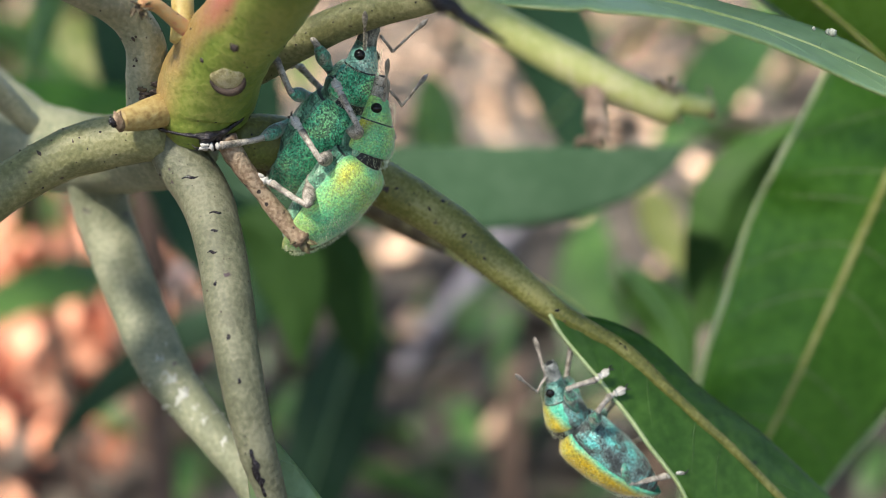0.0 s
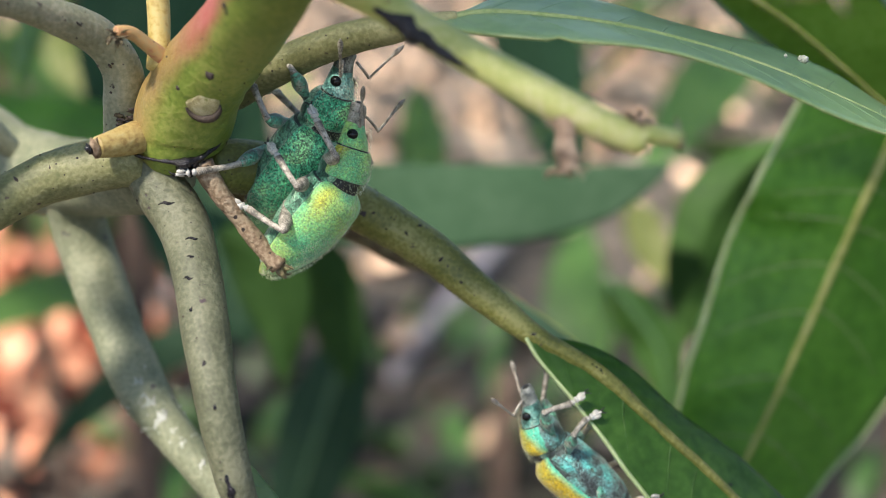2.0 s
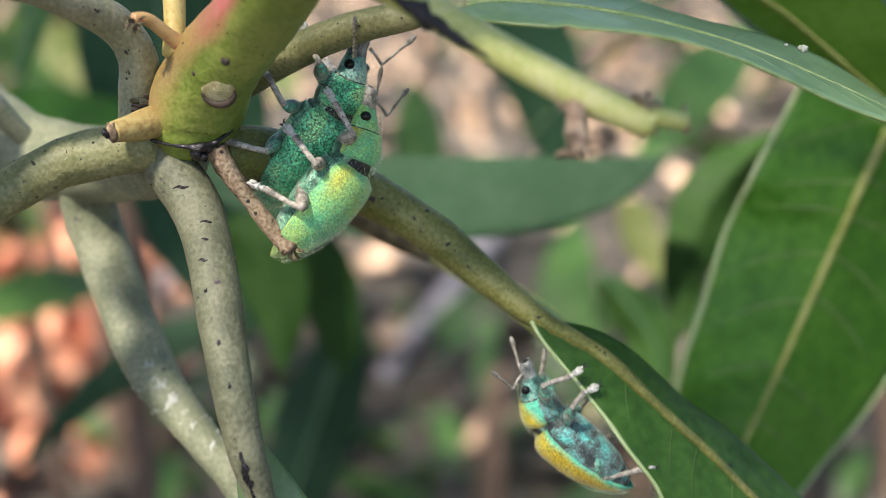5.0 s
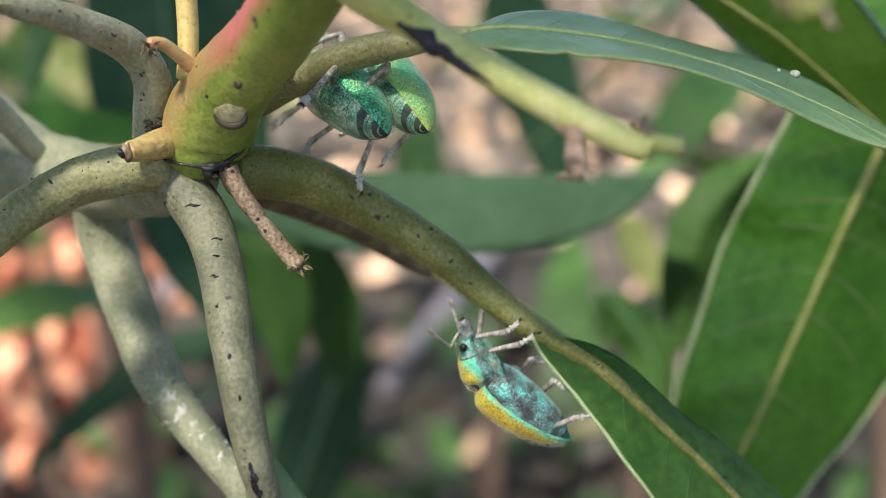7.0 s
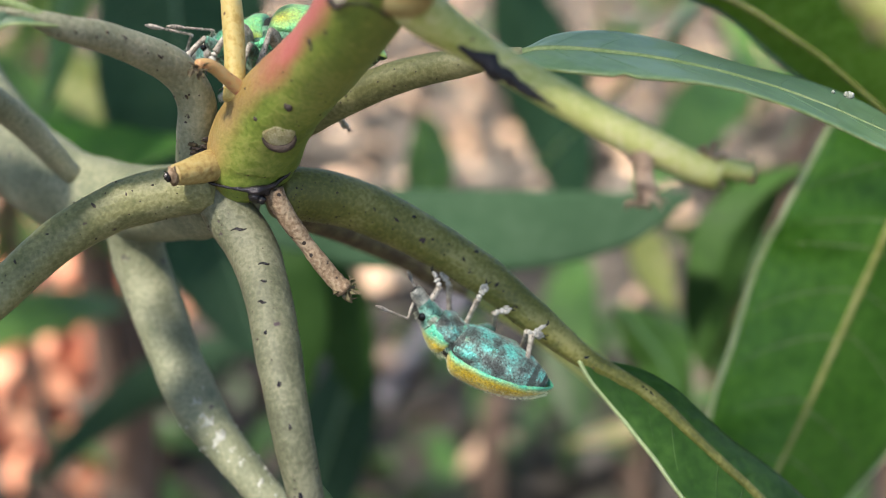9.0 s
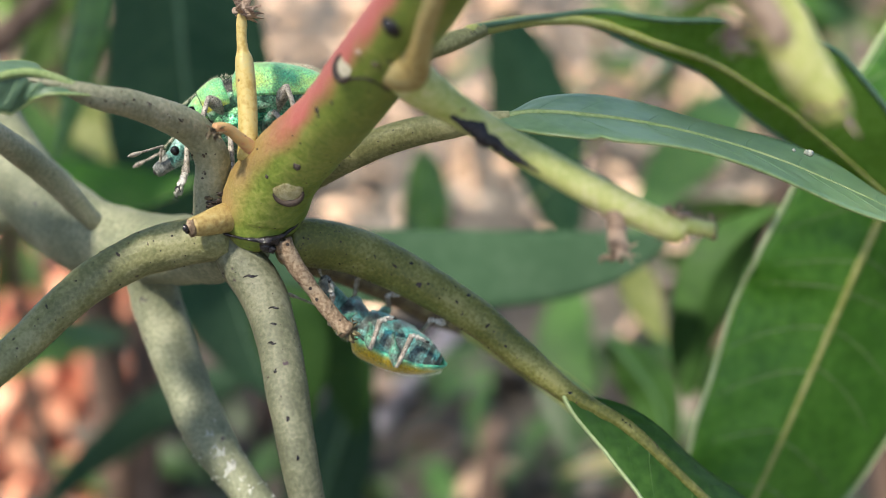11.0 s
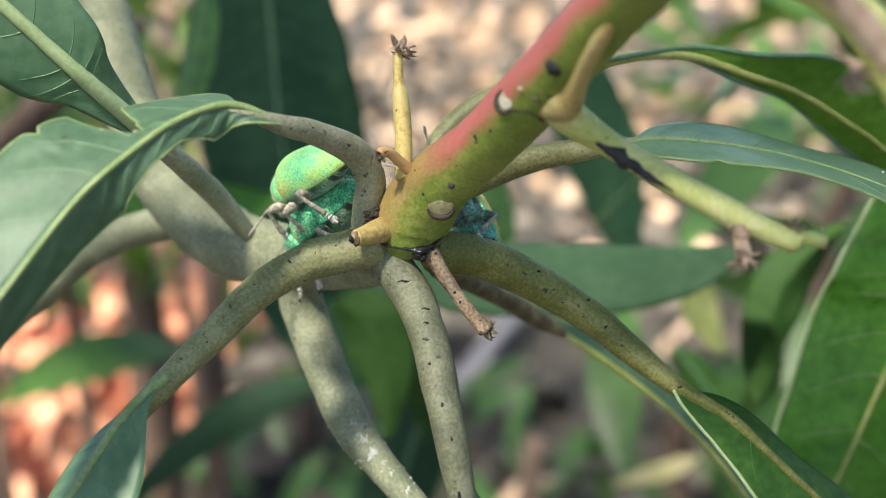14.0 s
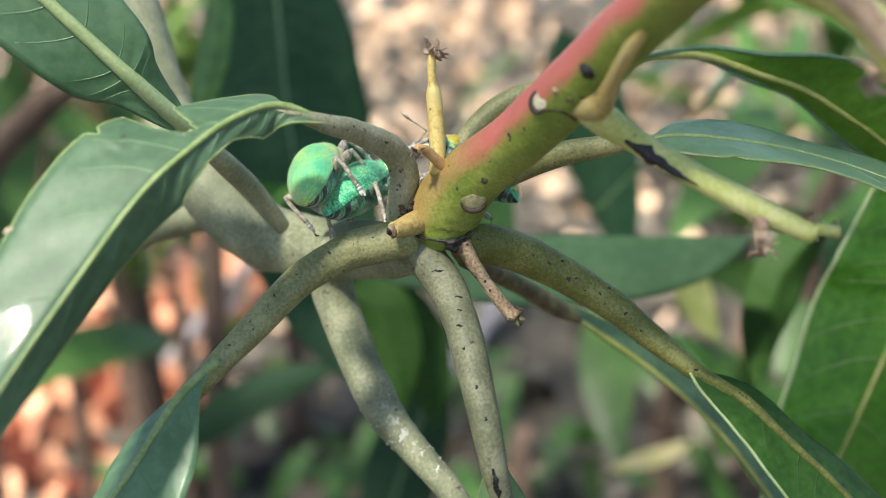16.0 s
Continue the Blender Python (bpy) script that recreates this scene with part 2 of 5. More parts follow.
vein_dark = material("vein_dark", [(0.035, 0.085, 0.03), (0.045, 0.105, 0.04), (0.06, 0.12, 0.05)], 300, 0.5, bump=0.1)
# soil and grey litter carry the ground's shade in their dark colours
soil = material("soil", [(0.02, 0.016, 0.013), (0.04, 0.034, 0.027), (0.075, 0.066, 0.055)], 3, 0.95, bump=0.8, fine=14, depth=0.02)
# tan litter is coloured bright to stand for sunlit patches
litter_tan_lit = material("litter_tan_lit", [(0.31, 0.2, 0.125), (0.44, 0.3, 0.205), (0.56, 0.415, 0.315)], 20, 0.8, bump=0.3, island=0.5)
litter_grey_shade = material("litter_grey_shade", [(0.042, 0.036, 0.029), (0.082, 0.07, 0.058), (0.145, 0.124, 0.105)], 20, 0.85, bump=0.3, island=0.6)
litter_orange = material("litter_orange", [(0.34, 0.13, 0.07), (0.5, 0.22, 0.13), (0.6, 0.36, 0.24)], 20, 0.8, bump=0.3, island=0.45, translucent=0.15)
trunk_bark = material("trunk_bark", [(0.05, 0.03, 0.022), (0.1, 0.065, 0.048), (0.18, 0.125, 0.095)], 30, 0.9, bump=0.7, stretch=(1, 1, 0.2), depth=0.004)
young_leaf = material("young_leaf", [(0.36, 0.36, 0.12), (0.5, 0.47, 0.22), (0.58, 0.5, 0.32)], 60, 0.6, bump=0.1, translucent=0.3)
stick_bark = material("stick_bark", [(0.16, 0.14, 0.15), (0.3, 0.27, 0.29), (0.42, 0.39, 0.41)], 60, 0.85, bump=0.5, depth=0.002)
yellow_leaf = material("yellow_leaf", [(0.12, 0.16, 0.04), (0.19, 0.22, 0.07), (0.27, 0.28, 0.12)], 60, 0.6, bump=0.1, translucent=0.3)


# ---- shapes ----
def part(name, bm, mat, parent=None, label="", smooth=True):
    me = bpy.data.meshes.new(name)
    bm.to_mesh(me)
    bm.free()
    for m in (mat if isinstance(mat, (list, tuple)) else (mat,)):
        me.materials.append(m)
    if smooth:
        me.polygons.foreach_set("use_smooth", [True] * len(me.polygons))
    ob = new(name, me)
    ob.parent = parent
    if label:
        tagged(ob, label)
    return ob


def spline(pts, n):
    """Points on a smooth line through the knots, each with all its components."""
    k = [np.array(p, float) for p in pts]
    k = [2 * k[0] - k[1], *k, 2 * k[-1] - k[-2]]
    out = []
    for i in range(n):
        s = i / (n - 1) * (len(pts) - 1)
        j = min(int(s), len(pts) - 2)
        u = s - j
        a, b, c, d = k[j:j + 4]
        out.append(0.5 * (2 * b + (c - a) * u + (2 * a - 5 * b + 4 * c - d) * u * u + (3 * b - a - 3 * c + d) * u ** 3))
    return out


def frames(line):
    """Tangent, side and up along a line, turning as little as possible."""
    tang = [Vector(line[min(i + 1, len(line) - 1)] - line[max(i - 1, 0)]).normalized() for i in range(len(line))]
    up = Vector((0, 0, 1)) if abs(tang[0].z) < 0.9 else Vector((0, 1, 0))
    out = []
    for t in tang:
        up = (up - t * up.dot(t)).normalized()
        out.append((t, t.cross(up), up))
    return out


def tube(pts, n=40, seg=18, rough=0.0, bm=None, flat=1.0, seed=0.0, lump=3.0, split=None):
    """A tapered rounded stem through knots (x, y, z, radius) in plan units, with an uneven skin."""
    bm = bm or bmesh.new()
    line = spline(pts, n)
    rings = []
    for p, (t, s, u) in zip(line, frames([q[:3] for q in line])):
        ring = []
        for k in range(seg):
            a = 2 * math.pi * k / seg
            d = s * math.cos(a) + u * (math.sin(a) * flat)
            c = Vector(p[:3]) + d * p[3]
            r = 1 + rough * noise.noise(c * lump + Vector((seed, 0, 0))) + rough * 0.5 * noise.noise(c * lump * 4)
            ring.append(bm.verts.new((Vector(p[:3]) + d * (p[3] * r)) * U))
        rings.append(ring)
    for a, b in zip(rings, rings[1:]):
        for k in range(seg):
            f = bm.faces.new((a[k], a[(k + 1) % seg], b[(k + 1) % seg], b[k]))
            if split:
                f.material_index = split(f.calc_center_median() / U)
    for ring, p, sgn, tt in ((rings[0], line[0], -1, frames([q[:3] for q in line[:3]])[0][0]), (rings[-1], line[-1], 1, frames([q[:3] for q in line[-3:]])[-1][0])):
        tip = bm.verts.new((Vector(p[:3]) + tt * (sgn * 0.35 * p[3])) * U)
        for k in range(seg):
            f = (ring[k], ring[(k + 1) % seg], tip)
            bm.faces.new(f if sgn > 0 else f[::-1])
    return bm


def blob(centre, radius, stretch=(1, 1, 1), rough=0.3, seed=0.0, bm=None, sub=2):
    bm = bm or bmesh.new()
    made = bmesh.ops.create_icosphere(bm, subdivisions=sub, radius=1)["verts"]
    for v in made:
        k = 1 + rough * noise.noise(v.co * 1.7 + Vector((seed, seed, 0)))
        v.co = (Vector([c * s for c, s in zip(v.co, stretch)]) * (radius * k) + Vector(centre)) * U
    return bm


def leaf(parent, pts, half, across_a, across_b, mats, name="leaf", nu=44, nv=8, label="", bites=(), wave=0.05, cup=0.0,
         pinch=0.75, rib_r=0.06, veins=True, vein_mat=None, peak=0.42, start=0.03, seed=0.0, rib_mat=None, side_w=(1.0, 1.0), sky=(0, -0.7, 0.7), rib_show=True, ripple=0.008, margin=0.0, rim_mat=None, bare=0.05, rims=(0, 1)):
    """A long blade with thickness, waved margins, a raised midrib and side veins. across_a and across_b: the ways in
    which the two halves stretch from the midrib. mats: upper skin, under skin."""
    line = [Vector(p[:3]) for p in spline(pts, nu)]
    tang = [t for t, _, _ in frames([np.array(p) for p in line])]
    ways = []
    for w in (across_a, across_b):
        w = [Vector(w[0]), Vector(w[1])] if isinstance(w[0], (tuple, list)) else [Vector(w), Vector(w)]
        ways.append(w)
    mid = nu // 4
    flip = 1 if (ways[1][0].lerp(ways[1][1], 0.25) - ways[0][0].lerp(ways[0][1], 0.25)).cross(tang[mid]).dot(Vector(sky)) > 0 else -1
    def width(u):
        s = u ** (math.log(0.5) / math.log(peak)) if u > 0 else 0
        return max(start, math.sin(math.pi * min(1, max(0, s))) ** pinch)
    def place(i, side, v):
        u = i / (nu - 1)
        w = ways[side][0].lerp(ways[side][1], u)
        w = (w - tang[i] * w.dot(tang[i])).normalized()
        nor = w.cross(tang[i]) * (flip if side else -flip)
        reach = half * side_w[side] * width(u)
        for b_side, u0, u1, deep in bites:
            if b_side == side and u0 < u < u1:
                s = (u - u0) / (u1 - u0)
                reach *= 1 - deep * min(1.0, 1.5 * min(s / 0.5, (1 - s) / 0.5)) ** 0.7 * (0.9 + 0.1 * math.sin(410 * u + seed) if deep > 0.5 else 1)
        reach *= 1 + 0.03 * noise.noise(Vector((u * 14, side * 5, seed)))
        lift = cup * v * v * half + wave * half * v * v * math.sin(u * 17 + side * 2 + seed) + ripple * half * math.cos((u * 26 - v * 3.0) * math.pi) * v * (1 - v) * 4
        return line[i] + w * (reach * v) + nor * lift, nor
    bm = bmesh.new()
    uv = bm.loops.layers.uv.new("UVMap")
    cols = [(0, nv - j) for j in range(nv)] + [(1, j) for j in range(nv + 1)]
    top, low = [], []
    for i in range(nu):
        a, b = [], []
        for side, j in cols:
            p, nor = place(i, side, j / nv)
            th = 0.014 if j < nv else 0.010
            a.append(bm.verts.new((p + nor * th) * U))
            b.append(bm.verts.new((p - nor * th) * U))
        top.append(a), low.append(b)
    m = len(cols)
    for i in range(nu - 1):
        for j in range(m - 1):
            bm.faces.new((top[i][j], top[i + 1][j], top[i + 1][j + 1], top[i][j + 1])).material_index = 0
            bm.faces.new((low[i][j + 1], low[i + 1][j + 1], low[i + 1][j], low[i][j])).material_index = 1
        for j in (0, m - 1):
            q = (top[i][j], low[i][j], low[i + 1][j], top[i + 1][j])
            bm.faces.new(q if j == 0 else q[::-1]).material_index = 2
    bmesh.ops.recalc_face_normals(bm, faces=bm.faces)
    blade = part(name, bm, (*mats, rib_mat or rib), parent, label)
    ribs = [(*p, rib_r * (1 - 0.75 * i / (nu - 1))) for i, p in enumerate(line)]
    if rib_show:
        part("midrib", tube(ribs[:-1], n=nu, seg=8), rib_mat or rib, blade)
    for b_side, u0, u1, deep in bites:
        if deep > 0.5:
            torn = [(*place(i, b_side, 1.0)[0], 0.013) for i in range(int(u0 * (nu - 1)) - 1, int(u1 * (nu - 1)) + 3)]
            part("torn_edge", tube(torn, n=3 * len(torn), seg=6, rough=.4), lichen, blade, "whitish torn edge")
    if margin:
        for side in rims:
            part("margin", tube([(*place(i, side, 1.0)[0], margin) for i in range(int(nu * (bare - 0.04) * 0.55) + 1, nu - 1)], n=nu, seg=6), rim_mat or rib_mat or rib, blade)
    if veins:
        vm = bmesh.new()
        for side in (0, 1):
            for k in range(12):
                u0 = bare + 0.074 * k + 0.012 * math.sin(k * 2.3 + side)
                pts_v = []
                if u0 > 0.93:
                    continue
                for s in range(7):
                    v = s / 6 * 0.93
                    i = min(nu - 1.01, (u0 + 0.075 * v ** 1.5) * (nu - 1))
                    p0, n0 = place(int(i), side, v)
                    p1, n1 = place(int(i) + 1, side, v)
                    p = p0.lerp(p1, i - int(i))
                    pts_v.append((*(p + n0 * 0.0085), 0.0135 * (1 - 0.6 * v)))
                tube(pts_v, n=9, seg=5, bm=vm)
        part("side_vein", vm, vein_mat or vein, blade)
    return blade


# ---- mango shoot ----
shoot = new("mango_shoot")
shoot.matrix_world = SHOOT
tagged(shoot, "mango shoot with spotted petioles and a red-flushed flower stalk", "plant")

# flower stalk with its swollen base; red where the sun has tanned its upper side
STALK = [(-0.31, 0.72, -0.45, 0.2), (-0.36, 0.66, -0.33, 0.35), (-0.3, 0.55, -0.07, 0.4), (-0.04, 0.22, 0.23, 0.355), (0.25, -0.08, 0.43, 0.33), (0.53, -0.47, 0.62, 0.32), (1.02, -1.38, 1.02, 0.305), (1.49, -2.25, 1.41, 0.285), (1.94, -3.2, 1.72, 0.265), (2.36, -4.1, 2.02, 0.25)]


def tan_of(c):
    """How far the sun has reddened the skin at a place: full on the upper side, none underneath."""
    q = min(stalk_line, key=lambda k: (Vector(k) - c).length)
    up = (c - Vector(q)).normalized().dot(Vector((-0.72, -0.12, 0.68)))
    return max(0.0, min(1.0, (up - 0.2 + 0.3 * noise.noise(c * 3.5)) * 2.1)) * max(0.36, min(1.0, (0.38 - q[1]) * 1.5))


stalk_line = spline([p[:3] for p in STALK], 80)
stalk = part("flower_stalk", tube(STALK, n=120, seg=56, rough=0.05, lump=2.2), green_stem, shoot, "thick green flower stalk flushed red along its upper side")
blush = stalk.data.attributes.new("blush", "FLOAT", "POINT")
blush.data.foreach_set("value", [tan_of(v.co / U) for v in stalk.data.vertices])
BRANCHES = []
BRANCH_OF = {}


def limb(name, pts, mat, n=44, seg=20, rough=0.05, label="", parent=None, lump=3.0):
    ob = part(name, tube(pts, n, seg, rough, seed=len(BRANCHES) * 3.1, lump=lump), mat, parent or shoot, label)
    BRANCHES.append(pts)
    BRANCH_OF[ob.name] = pts
    return ob


# stumps on the stalk
limb("stump", [(-0.55, 0.5, -0.19, 0.14), (-0.65, 0.36, -0.23, 0.135), (-0.81, 0.2, -0.28, 0.105), (-0.89, 0.12, -0.3, 0.085)], stump_skin, label="short yellow stump with a dark hollow end")
limb("stump", [(-0.3, 0.12, 0.36, 0.075), (-0.4, 0, 0.46, 0.06), (-0.5, -0.12, 0.55, 0.055), (-0.59, -0.2, 0.55, 0.05)], blushed_stub, label="broken stub with a dry dark end", rough=0.12)
limb("spike", [(-0.37, 0.15, 0.3, 0.1), (-0.37, 0.2, 0.49, 0.088), (-0.37, 0.24, 0.75, 0.09), (-0.38, 0.26, 1.0, 0.09), (-0.39, 0.27, 1.2, 0.082), (-0.4, 0.28, 1.29, 0.055), (-0.405, 0.28, 1.42, 0.046), (-0.4, 0.28, 1.53, 0.05), (-0.4, 0.28, 1.63, 0.035)], yellow_stalk, label="upright yellow spike with a withered tip")
limb("broken_stalk", [(-0.14, 0.45, -0.46, 0.095), (-0.05, 0.5, -0.67, 0.085), (0.12, 0.58, -0.94, 0.072), (0.3, 0.62, -1.2, 0.078), (0.42, 0.62, -1.34, 0.082)], brown_twig, rough=0.16, label="broken brown stalk with a ragged end", lump=7)

# side branch of the flower stalk
SIDE = [(0.92, -1.3, 1.11, 0.15), (1.07, -1.35, 0.92, 0.19), (1.24, -1.3, 0.72, 0.17), (1.62, -1.2, 0.45, 0.12), (2.02, -1.3, 0.17, 0.118), (2.59, -1.5, -0.2, 0.125), (3.05, -1.58, -0.45, 0.1), (3.18, -1.6, -0.51, 0.08)]
limb("side_branch", SIDE, pale_stalk, rough=0.06, label="pale yellow-green side branch with dried flower ends")
limb("side_branch", [(3.07, -1.58, -0.43, 0.07), (3.22, -1.6, -0.46, 0.065), (3.4, -1.6, -0.49, 0.06)], pale_stalk, rough=0.2, n=16)
limb("side_branch", [(2.68, -1.55, -0.3, 0.08), (2.68, -1.62, -0.45, 0.07), (2.67, -1.7, -0.63, 0.065)], dry_flower, rough=0.3, n=16, lump=8)
limb("side_branch", [(1.05, -1.4, 0.8, 0.13), (1.19, -1.62, 0.78, 0.14), (1.27, -1.85, 0.88, 0.095), (1.35, -2.2, 1.06, 0.07), (1.43, -2.42, 1.19, 0.07), (1.51, -2.56, 1.3, 0.06), (1.58, -2.66, 1.42, 0.04)], stump_skin, rough=0.12, lump=5, label="short tan branch along the flower stalk")
limb("side_branch", [(1.84, -3.2, 1.72, 0.12), (2.53, -3.4, 1.57, 0.1), (2.9, -3.6, 1.31, 0.1), (3.13, -3.7, 0.98, 0.1), (3.36, -3.8, 0.55, 0.07)], dry_flower, rough=0.25, n=30, lump=6, label="dried brown flower branch")
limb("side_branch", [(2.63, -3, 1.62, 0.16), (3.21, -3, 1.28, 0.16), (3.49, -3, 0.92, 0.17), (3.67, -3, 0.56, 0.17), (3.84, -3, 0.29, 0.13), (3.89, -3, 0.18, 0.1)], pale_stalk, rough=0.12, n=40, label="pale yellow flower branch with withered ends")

# petioles
pet_right = limb("petiole", [(-0.17, 0.75, -0.49, 0.2), (0.08, 0.95, -0.49, 0.24), (0.52, 1.2, -0.62, 0.235), (1.04, 1.35, -0.9, 0.215), (1.59, 1.4, -1.27, 0.19), (2.06, 1.35, -1.68, 0.16), (2.57, 1.25, -2.12, 0.105), (3.12, 1.25, -2.47, 0.075), (3.55, 1.27, -2.9, 0.055)], petiole_skin, n=70, label="olive petiole arching downwards, dotted with dark specks")
pet_hang = limb("petiole", [(-0.67, 0.62, -0.44, 0.2), (-0.54, 0.6, -0.66, 0.225), (-0.35, 0.5, -0.95, 0.215), (-0.19, 0.25, -1.34, 0.2), (-0.08, 0, -1.81, 0.19), (0.02, -0.2, -2.32, 0.165), (0.11, -0.2, -2.88, 0.15), (0.19, -0.12, -3.28, 0.115), (0.28, -0.06, -3.8, 0.085), (0.37, 0, -4.38, 0.06), (0.5, .1, -5.1, 0.04)], petiole_grey, n=60, label="hanging grey-green petiole with dark scars")
pet_left = limb("petiole", [(-0.66, 0.55, -0.38, 0.22), (-1.1, 0.55, -0.44, 0.225), (-1.5, 0.45, -0.55, 0.205), (-1.95, 0.3, -0.81, 0.185), (-2.39, 0, -1.26, 0.165), (-2.75, -0.3, -1.63, 0.14), (-3.15, -0.5, -2.05, 0.11), (-3.45, -0.6, -2.41, 0.08)], petiole_olive, n=60, label="olive petiole sloping down to a green blade")
pet_up = limb("petiole", [(-0.86, 0.7, -0.27, 0.17), (-0.81, 0.6, 0.04, 0.165), (-0.76, 0.45, 0.34, 0.165), (-0.89, 0.2, 0.6, 0.155), (-1.22, -0.25, 0.76, 0.13), (-1.5, -0.6, 0.82, 0.1), (-1.74, -0.8, 0.9, 0.05), (-1.95, -0.9, 0.945, 0.012)], petiole_pale, n=60, label="bent olive petiole rising from the hub")
pet_r2 = limb("petiole", [(0.04, 0.9, 0.14, 0.16), (0.55, 0.7, 0.35, 0.15), (1.05, 0.5, 0.49, 0.14), (1.53, 0.3, 0.54, 0.115), (1.8, 0.24, 0.565, 0.08), (2.0, 0.22, 0.58, 0.06)], petiole_olive, n=40, label="olive petiole of a blade that juts forward")
pet_r3 = limb("petiole", [(-0.21, 1.3, 0.04, 0.15), (-0.1, 1.4, 0.63, 0.15), (0.2, 1.45, 1.02, 0.15), (0.59, 1.45, 1.25, 0.14), (1.13, 1.45, 1.39, 0.13), (1.55, 1.48, 1.5, 0.1), (1.85, 1.6, 1.61, 0.065)], petiole_olive, n=40, label="grey-green petiole behind the flower stalk")
limb("petiole", [(-0.12, 1.5, -0.67, 0.12), (0.3, 2.7, -0.92, 0.12), (0.7, 3.5, -1.17, 0.125), (1.15, 4, -1.47, 0.13), (1.47, 4.1, -1.67, 0.06)], dark_twig, n=40, label="brown spotted petiole under the olive one")

# old wood behind the hub
limb("old_stem", [(-0.64, 1, -0.47, 0.34), (-1.08, 1.5, -0.52, 0.36), (-1.72, 2.1, -0.5, 0.38), (-2.38, 2.6, -0.41, 0.42), (-2.95, 2.9, -0.19, 0.45), (-3.61, 3.2, 0.41, 0.42), (-4.16, 3.5, 1.38, 0.38), (-4.6, 3.8, 2.77, 0.34), (-5.08, 4.1, 4.47, 0.32)], grey_bark, n=80, seg=28, rough=0.07, label="thick grey stem of older wood")
limb("old_stem", [(-3.08, 3.2, 0.08, 0.22), (-4.08, 4, 0.03, 0.24), (-5, 4.3, -0.21, 0.24), (-6.05, 4.6, -0.92, 0.22), (-7.55, 5, -1.99, 0.22), (-8.87, 5.2, -3.88, 0.25), (-10.15, 5.5, -9.57, 0.3), (-11.6, 6, -32.63, 0.45), (-14.11, 7, -82.76, 0.6)], grey_bark, n=50, seg=20, rough=0.08, label="grey lower branch of older wood")
old_petiole = limb("old_petiole", [(-1.88, 2.2, -0.56, 0.27), (-1.86, 2.35, -0.99, 0.27), (-1.65, 2.3, -1.64, 0.26), (-1.39, 2.1, -2.26, 0.255), (-1.18, 1.95, -2.63, 0.235), (-0.86, 1.75, -2.99, 0.19), (-0.46, 1.6, -3.45, 0.17), (-0.07, 1.5, -4.04, 0.16)], grey_bark, n=60, seg=22, rough=0.08, label="stout knotted petiole patched with white lichen")
limb("petiole", [(-2.24, 2.5, -0.42, 0.05), (-2.44, 2.26, -0.2, 0.1), (-2.78, 1.8, 0.33, 0.14), (-3.09, 1.1, 0.75, 0.125), (-3.25, 0.76, 0.96, 0.11), (-3.34, 0.6, 1.06, 0.07)], petiole_pale, n=40, label="yellow-green petiole running up to a blade")

# scars, resin, specks, lichen and withered ends
def snap(p, knots, proud=0.0):
    """The place on a stem's skin that is nearest to p, and the skin's outward way there."""
    line = spline(knots, 200)
    q = min(line, key=lambda k: (Vector(k[:3]) - Vector(p[:3])).length)
    way = (Vector(p[:3]) - Vector(q[:3])).normalized()
    return Vector(q[:3]) + way * (q[3] + proud), way


def disc(centre, normal, radius, mat, label, rim=speck_brown, arc_from=-175, arc_to=-5):
    """A leaf scar: a corky button with rings inside a dark rim."""
    centre, way = snap(centre, STALK, -.004)
    q = (way * .6 + Vector(normal).normalized() * .4).to_track_quat("Z", "Y").to_matrix()
    bm = bmesh.new()
    rows = [(0, .022), (.25, .026), (.32, .018), (.5, .024), (.58, .016), (.78, .02), (.9, .004), (1.0, -.03)]
    rings = []
    for r, h in rows:
        ring = []
        for k in range(24):
            a = 2 * math.pi * k / 24
            rr = radius * r * (1 + .1 * math.sin(2 * a + 1) + .05 * math.sin(5 * a))
            ring.append(bm.verts.new((q @ Vector((rr * math.cos(a), rr * math.sin(a), h * radius * 3)) + Vector(centre)) * U))
        rings.append(ring)
    for a, b in zip(rings, rings[1:]):
        for k in range(24):
            bm.faces.new((a[k], a[(k + 1) % 24], b[(k + 1) % 24], b[k]))
    bmesh.ops.remove_doubles(bm, verts=bm.verts, dist=1e-7)
    button = part("scar", bm, mat, stalk, label)
    arc = [Vector(centre) + q @ Vector((radius * 1.08 * math.cos(a), radius * 1.08 * math.sin(a), -.004)) for a in [radians(arc_from + (arc_to - arc_from) * k / 10) for k in range(11)]]
    part("scar_rim", tube([(*p, .008 + .03 * math.sin(math.pi * k / 10)) for k, p in enumerate(arc)], n=24, seg=8), rim, button)


disc((.0, -.0, -.0), (-.1, -.85, -.45), .125, scar_cork, "round corky leaf scar")
disc((.66, -1.36, .87), (-.55, -.6, .25), .10, scar_pale, "pale round leaf scar", arc_from=110, arc_to=290)


def dab(places, mat, name, label="", parent=None, rough=.5, stretch=(1, 1, 1), sub=2, on=None):
    """Small irregular lumps at places (x, y, z, radius), as one part."""
    bm = bmesh.new()
    for k, p in enumerate(places):
        blob(snap(p, on, -.55 * p[3])[0] if on else p[:3], p[3], stretch, rough, seed=k * 1.7 + p[0], bm=bm, sub=sub)
    return part(name, bm, mat, parent or shoot, label)


dab([(1.085, -1.96, 1.05, .10)], dark_resin, "bud_scar", "black round bud scar", on=STALK)
resin = dab([(-.27, .34, -.49, .06), (-.2, .36, -.45, .055), (-.22, .33, -.53, .04)], dark_resin, "resin", "black drop of dried resin")
